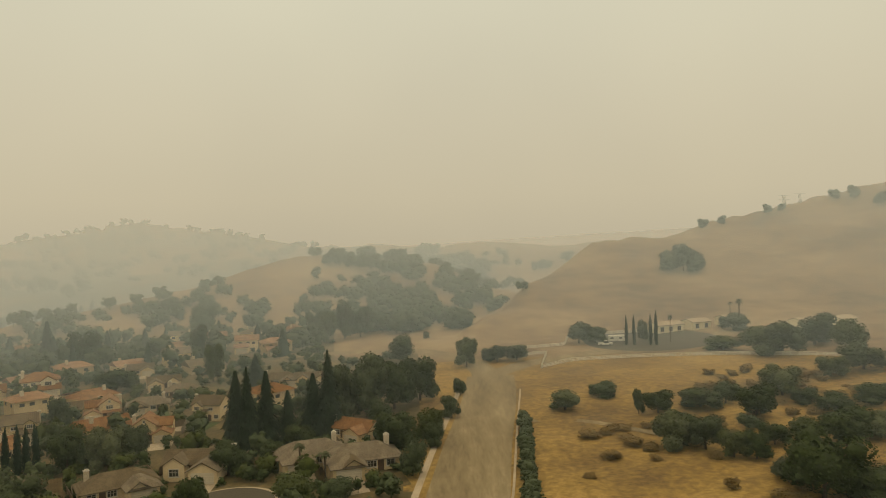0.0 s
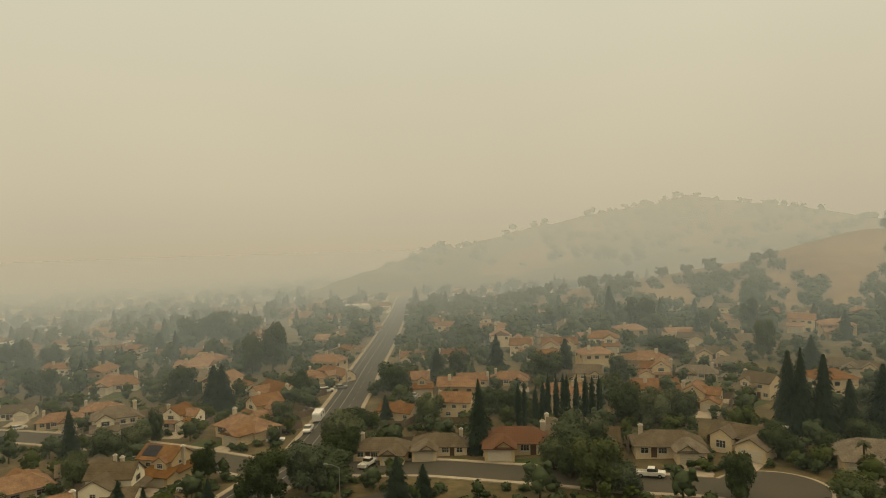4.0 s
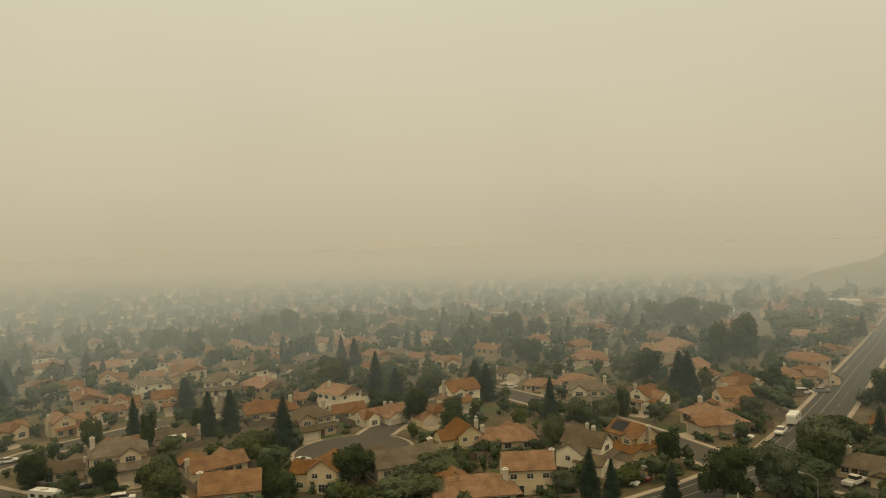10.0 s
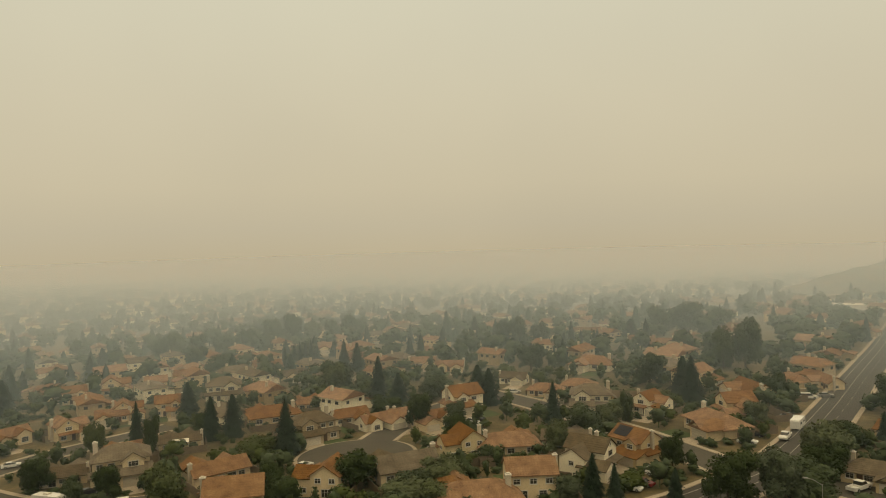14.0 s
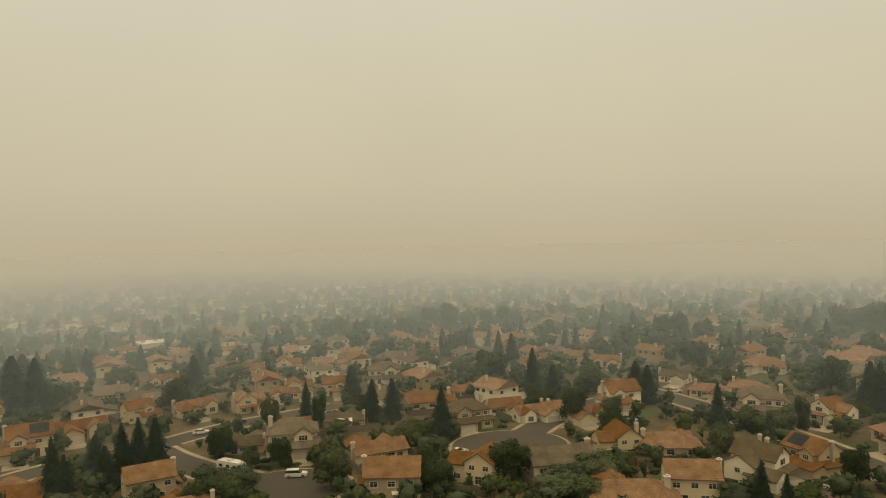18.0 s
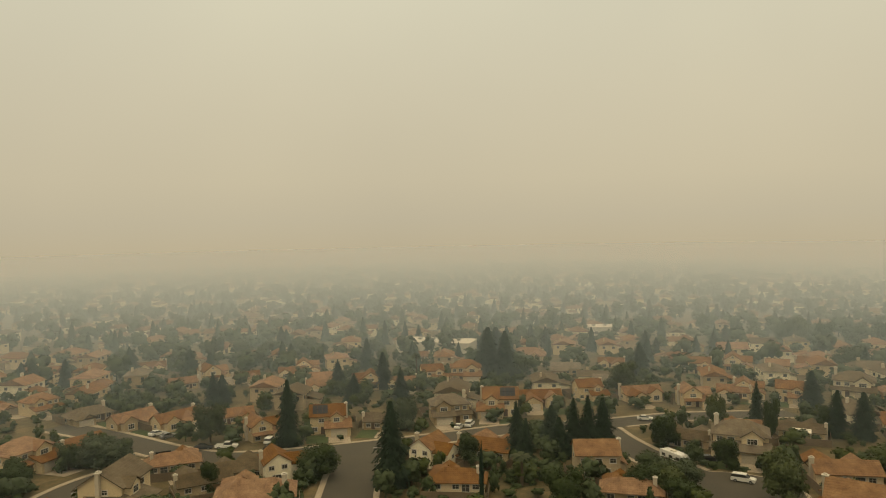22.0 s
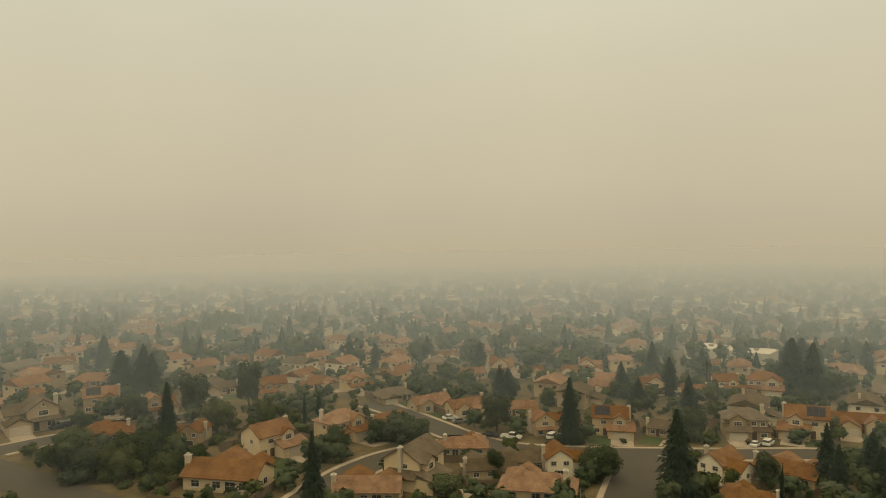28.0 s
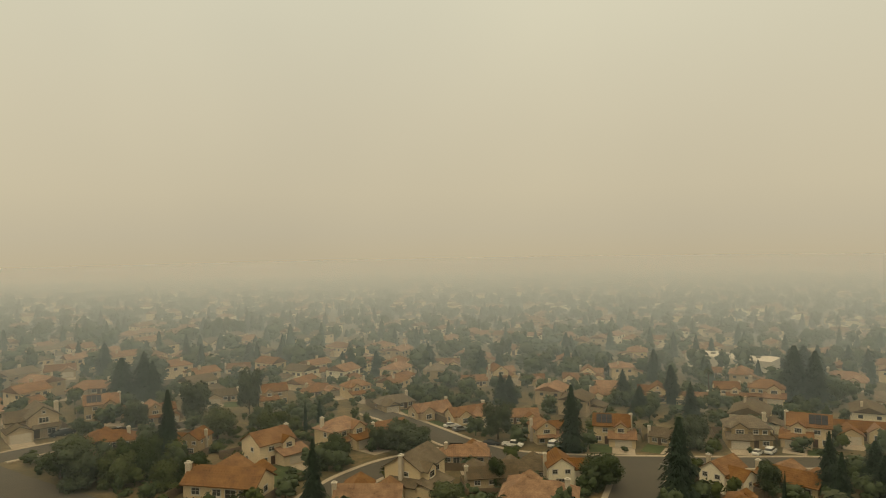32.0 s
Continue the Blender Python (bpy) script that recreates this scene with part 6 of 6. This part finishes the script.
        ends = (2.3, -2.2, 1.12, 0.42)
    for x in ends[:2]:
        for s in (-1, 1):
            wheel(v, x, s * ends[2], ends[3])
    return v


vehicle_kinds = {}
TILT = Matrix.Rotation(math.atan(SLOPE), 4, Vector((-DOWN[1], DOWN[0], 0)))
for x, y, turn, kind, colour in VEHICLES:
    m = Matrix.Translation((x, y, height(x, y) + (0.16 if on_street(x, y) else 0.07))) @ TILT @ pose(0, 0, 0, 0, 0, turn)
    if (kind, colour) in vehicle_kinds:
        copy_thing(vehicle_kinds[kind, colour], m)
    else:
        vehicle_kinds[kind, colour] = make_vehicle(kind, colour)
        vehicle_kinds[kind, colour].matrix_basis = m


# ---- ranch below the east hill: rail fences, sheds ----
def rail_fence(pts, label):
    f = thing("rail_fence", label, "fence")
    line = resample(pts, 2.6)
    post = bmesh.new()
    block(post, -0.11, 0.11, -0.11, 0.11, -0.3, 1.5)
    post_mesh = mesh_of("post", post, FENCE_WHITE)
    for a, b in zip(line, line[1:]):
        ob = new("post", post_mesh)
        ob.parent, ob.matrix_basis = f, pose(*a, height(*a))
    for up in (0.3, 0.72, 1.14):
        bm = bmesh.new()
        last = None
        for p in line:
            z = height(*p) + up
            row = [bm.verts.new((p[0], p[1], z + k)) for k in (0, 0.27)]
            row += [bm.verts.new((p[0], p[1] + 0.07, z + k)) for k in (0.27, 0)]
            if last:
                for k in range(4):
                    bm.faces.new((last[k], last[(k + 1) % 4], row[(k + 1) % 4], row[k]))
            last = row
        part("rail", bm, FENCE_WHITE, f)


rail_fence([(32.2, 238.6), (43.9, 247.5), (61.7, 247.2), (76.8, 244.9), (98.5, 240.1), (118.9, 231.2), (135, 222)], "white three-rail fence round the dry paddock")
rail_fence([(32.2, 238.6), (35, 252), (38.5, 266), (30, 264)], "short white rail fence by the ranch drive")
rail_fence([(30, 279), (47.5, 280.3), (52, 300), (64, 303), (84, 302)], "white rail fence behind the ranch yard")


def shed(x, y, turn, w, dp, h, label):
    s = thing("ranch_building", label, "building", "ranch buildings")
    s.matrix_basis = pose(x, y, height(x, y) + 0.2, 0, 0, turn)
    bm = bmesh.new()
    block(bm, -w / 2, w / 2, -dp / 2, dp / 2, -2.5, h)
    gable_end(bm, -w / 2, w / 2, -dp / 2, dp / 2, h, dp * 0.16, "x")
    part("wall", bm, WALLS[2], s)
    part("roof", gable_roof(-w / 2, w / 2, -dp / 2, dp / 2, h, dp * 0.16, "x", 0.5), CONCRETE, s, "pale grey roof")
    n = max(2, int(w / 4))
    for i in range(n):
        add_window(s, -w / 2 + w * (i + 0.5) / n, -dp / 2, 0.3, 1.9, 2.0, "f")


shed(94, 300, 20, 13, 7, 3.0, "low white ranch building with dark openings")
shed(108, 303, 24, 10, 7, 3.0, "small white ranch building behind the yard")
shed(124, 308, 30, 9, 7, 3.0, "white ranch shed at the foot of the hill")
shed(146, 285, 25, 12, 7, 3.2, "white farmhouse partly hidden by trees")
shed(160, 284, 28, 10, 7, 3.2, "white ranch shed beside dark trees")


# ---- shops beyond the houses, church spire, lamps, power pylons ----
def shop(x0, y0, x1, y1, dp, h, label):
    w = math.dist((x0, y0), (x1, y1))
    s = thing("shop_building", label, "building", "flat-roofed shops")
    turn = math.degrees(math.atan2(y1 - y0, x1 - x0))
    s.matrix_basis = pose((x0 + x1) / 2, (y0 + y1) / 2, height((x0 + x1) / 2, (y0 + y1) / 2), 0, 0, turn)
    bm = bmesh.new()
    block(bm, -w / 2, w / 2, -dp / 2, dp / 2, -2, h)
    part("wall", bm, TRIM, s)
    bm = bmesh.new()
    block(bm, -w / 2 - 0.2, w / 2 + 0.2, -dp / 2 - 0.2, dp / 2 + 0.2, h, h + 0.5)
    part("parapet", bm, TRIM, s)
    for i in range(int(w / 7)):
        bm = bmesh.new()
        c = -w / 2 + 3.5 + i * 7
        block(bm, c - 0.9, c + 0.9, -0.8, 0.8, h + 0.5, h + 1.4)
        part("roof_unit", bm, METAL, s, "grey roof ventilation unit")
        add_window(s, c, dp / 2, 1.2, 2.6, 1.8, "b")
        add_window(s, c, -dp / 2, 1.2, 2.6, 1.8, "f")


shop(-278, -243, -291, -206, 16, 6.0, "long pale flat-roofed shop building behind trees")
shop(-403, -197, -416, -181, 14, 5.0, "pale flat-roofed shop building far down the street")
shop(-404, 331, -388, 358, 14, 5.0, "low pale flat-roofed building at the end of the main road")

spire = thing("church_spire", "slender white church spire above dark trees", "spire")
spire.matrix_basis = pose(-93, 60.4, height(-93, 60.4) - 0.2)
bm = bmesh.new()
block(bm, -1.1, 1.1, -1.1, 1.1, -0.8, 4.6)
part("tower", bm, WALLS[2], spire)
bm = bmesh.new()
bmesh.ops.create_cone(bm, cap_ends=True, segments=8, radius1=0.9, radius2=0.05, depth=6.5)
part("spire", bm, TRIM, spire, "white pointed spire").matrix_basis = pose(0, 0, 7.85)


def patio_cover(x, y, turn, w, dp):
    """A light roof on four posts in a back yard."""
    c = thing("patio_cover", "white flat patio cover on four posts", "patio cover", "patio covers")
    c.matrix_basis = pose(x, y, height(x, y), 0, 0, turn)
    bm = bmesh.new()
    prism(bm, [(-dp / 2, 2.35), (dp / 2, 2.6), (dp / 2, 2.72), (-dp / 2, 2.47)], "x", -w / 2, w / 2)
    part("cover", bm, FENCE_WHITE, c)
    for sx in (-1, 1):
        for sy in (-1, 1):
            bm = bmesh.new()
            block(bm, sx * (w / 2 - 0.2) - 0.07, sx * (w / 2 - 0.2) + 0.07, sy * (dp / 2 - 0.2) - 0.07, sy * (dp / 2 - 0.2) + 0.07, -0.4, 2.4)
            part("post", bm, FENCE_WHITE, c)


patio_cover(-200.0, -37.7, 100, 4.6, 3.2)
patio_cover(-136.8, -14.5, 100, 4.6, 3.2)
patio_cover(-219.4, 131.3, 60, 4.6, 3.2)


def street_lamp(x, y, turn, label):
    l = thing("street_lamp", label, "street lamp", "street lamps")
    l.matrix_basis = pose(x, y, height(x, y), 0, 0, turn)
    bm = bmesh.new()
    limb(bm, (0, 0, -0.2), (0, 0, 8.2), 0.11, 0.07, 8)
    part("pole", bm, METAL, l)
    bm = bmesh.new()
    limb(bm, (0, 0, 8.1), (-1.4, 0, 8.75), 0.05, 0.045, 6)
    limb(bm, (-1.4, 0, 8.75), (-2.2, 0, 8.8), 0.045, 0.045, 6)
    part("arm", bm, METAL, l)
    bm = bmesh.new()
    block(bm, -2.9, -2.1, -0.16, 0.16, 8.7, 8.88)
    part("lamp_head", bm, METAL, l)


street_lamp(-108, -99, 132, "grey street lamp with a curved arm")
street_lamp(-101, 80, 40, "grey lamp post at the parking lot")
street_lamp(-84, 121, 200, "grey street lamp beside the court")


def pylon(x, y):
    p = thing("power_pylon", "faint lattice power pylon on the ridge", "pylon", "power pylons")
    p.matrix_basis = pose(x, y, land(x, y))
    for sx in (-1, 1):
        for sy in (-1, 1):
            bm = bmesh.new()
            limb(bm, (sx * 2.6, sy * 2.6, -2), (sx * 0.5, sy * 0.5, 24), 0.16, 0.1, 4)
            part("leg", bm, METAL, p)
    for i in range(6):
        z, k = i * 4.0, 2.6 - 2.1 * i * 4 / 24
        bm = bmesh.new()
        for sy in (-1, 1):
            limb(bm, (-k, sy * k, z), (k, sy * k, z + 3.6), 0.07, 0.07, 4)
            limb(bm, (sy * k, -k, z), (sy * k, k, z + 3.6), 0.07, 0.07, 4)
        part("brace", bm, METAL, p)
    for z in (17, 20.5, 24):
        bm = bmesh.new()
        limb(bm, (-4.5, 0, z), (4.5, 0, z), 0.12, 0.12, 4)
        part("crossarm", bm, METAL, p)


pylon(283, 582)
pylon(298, 586)
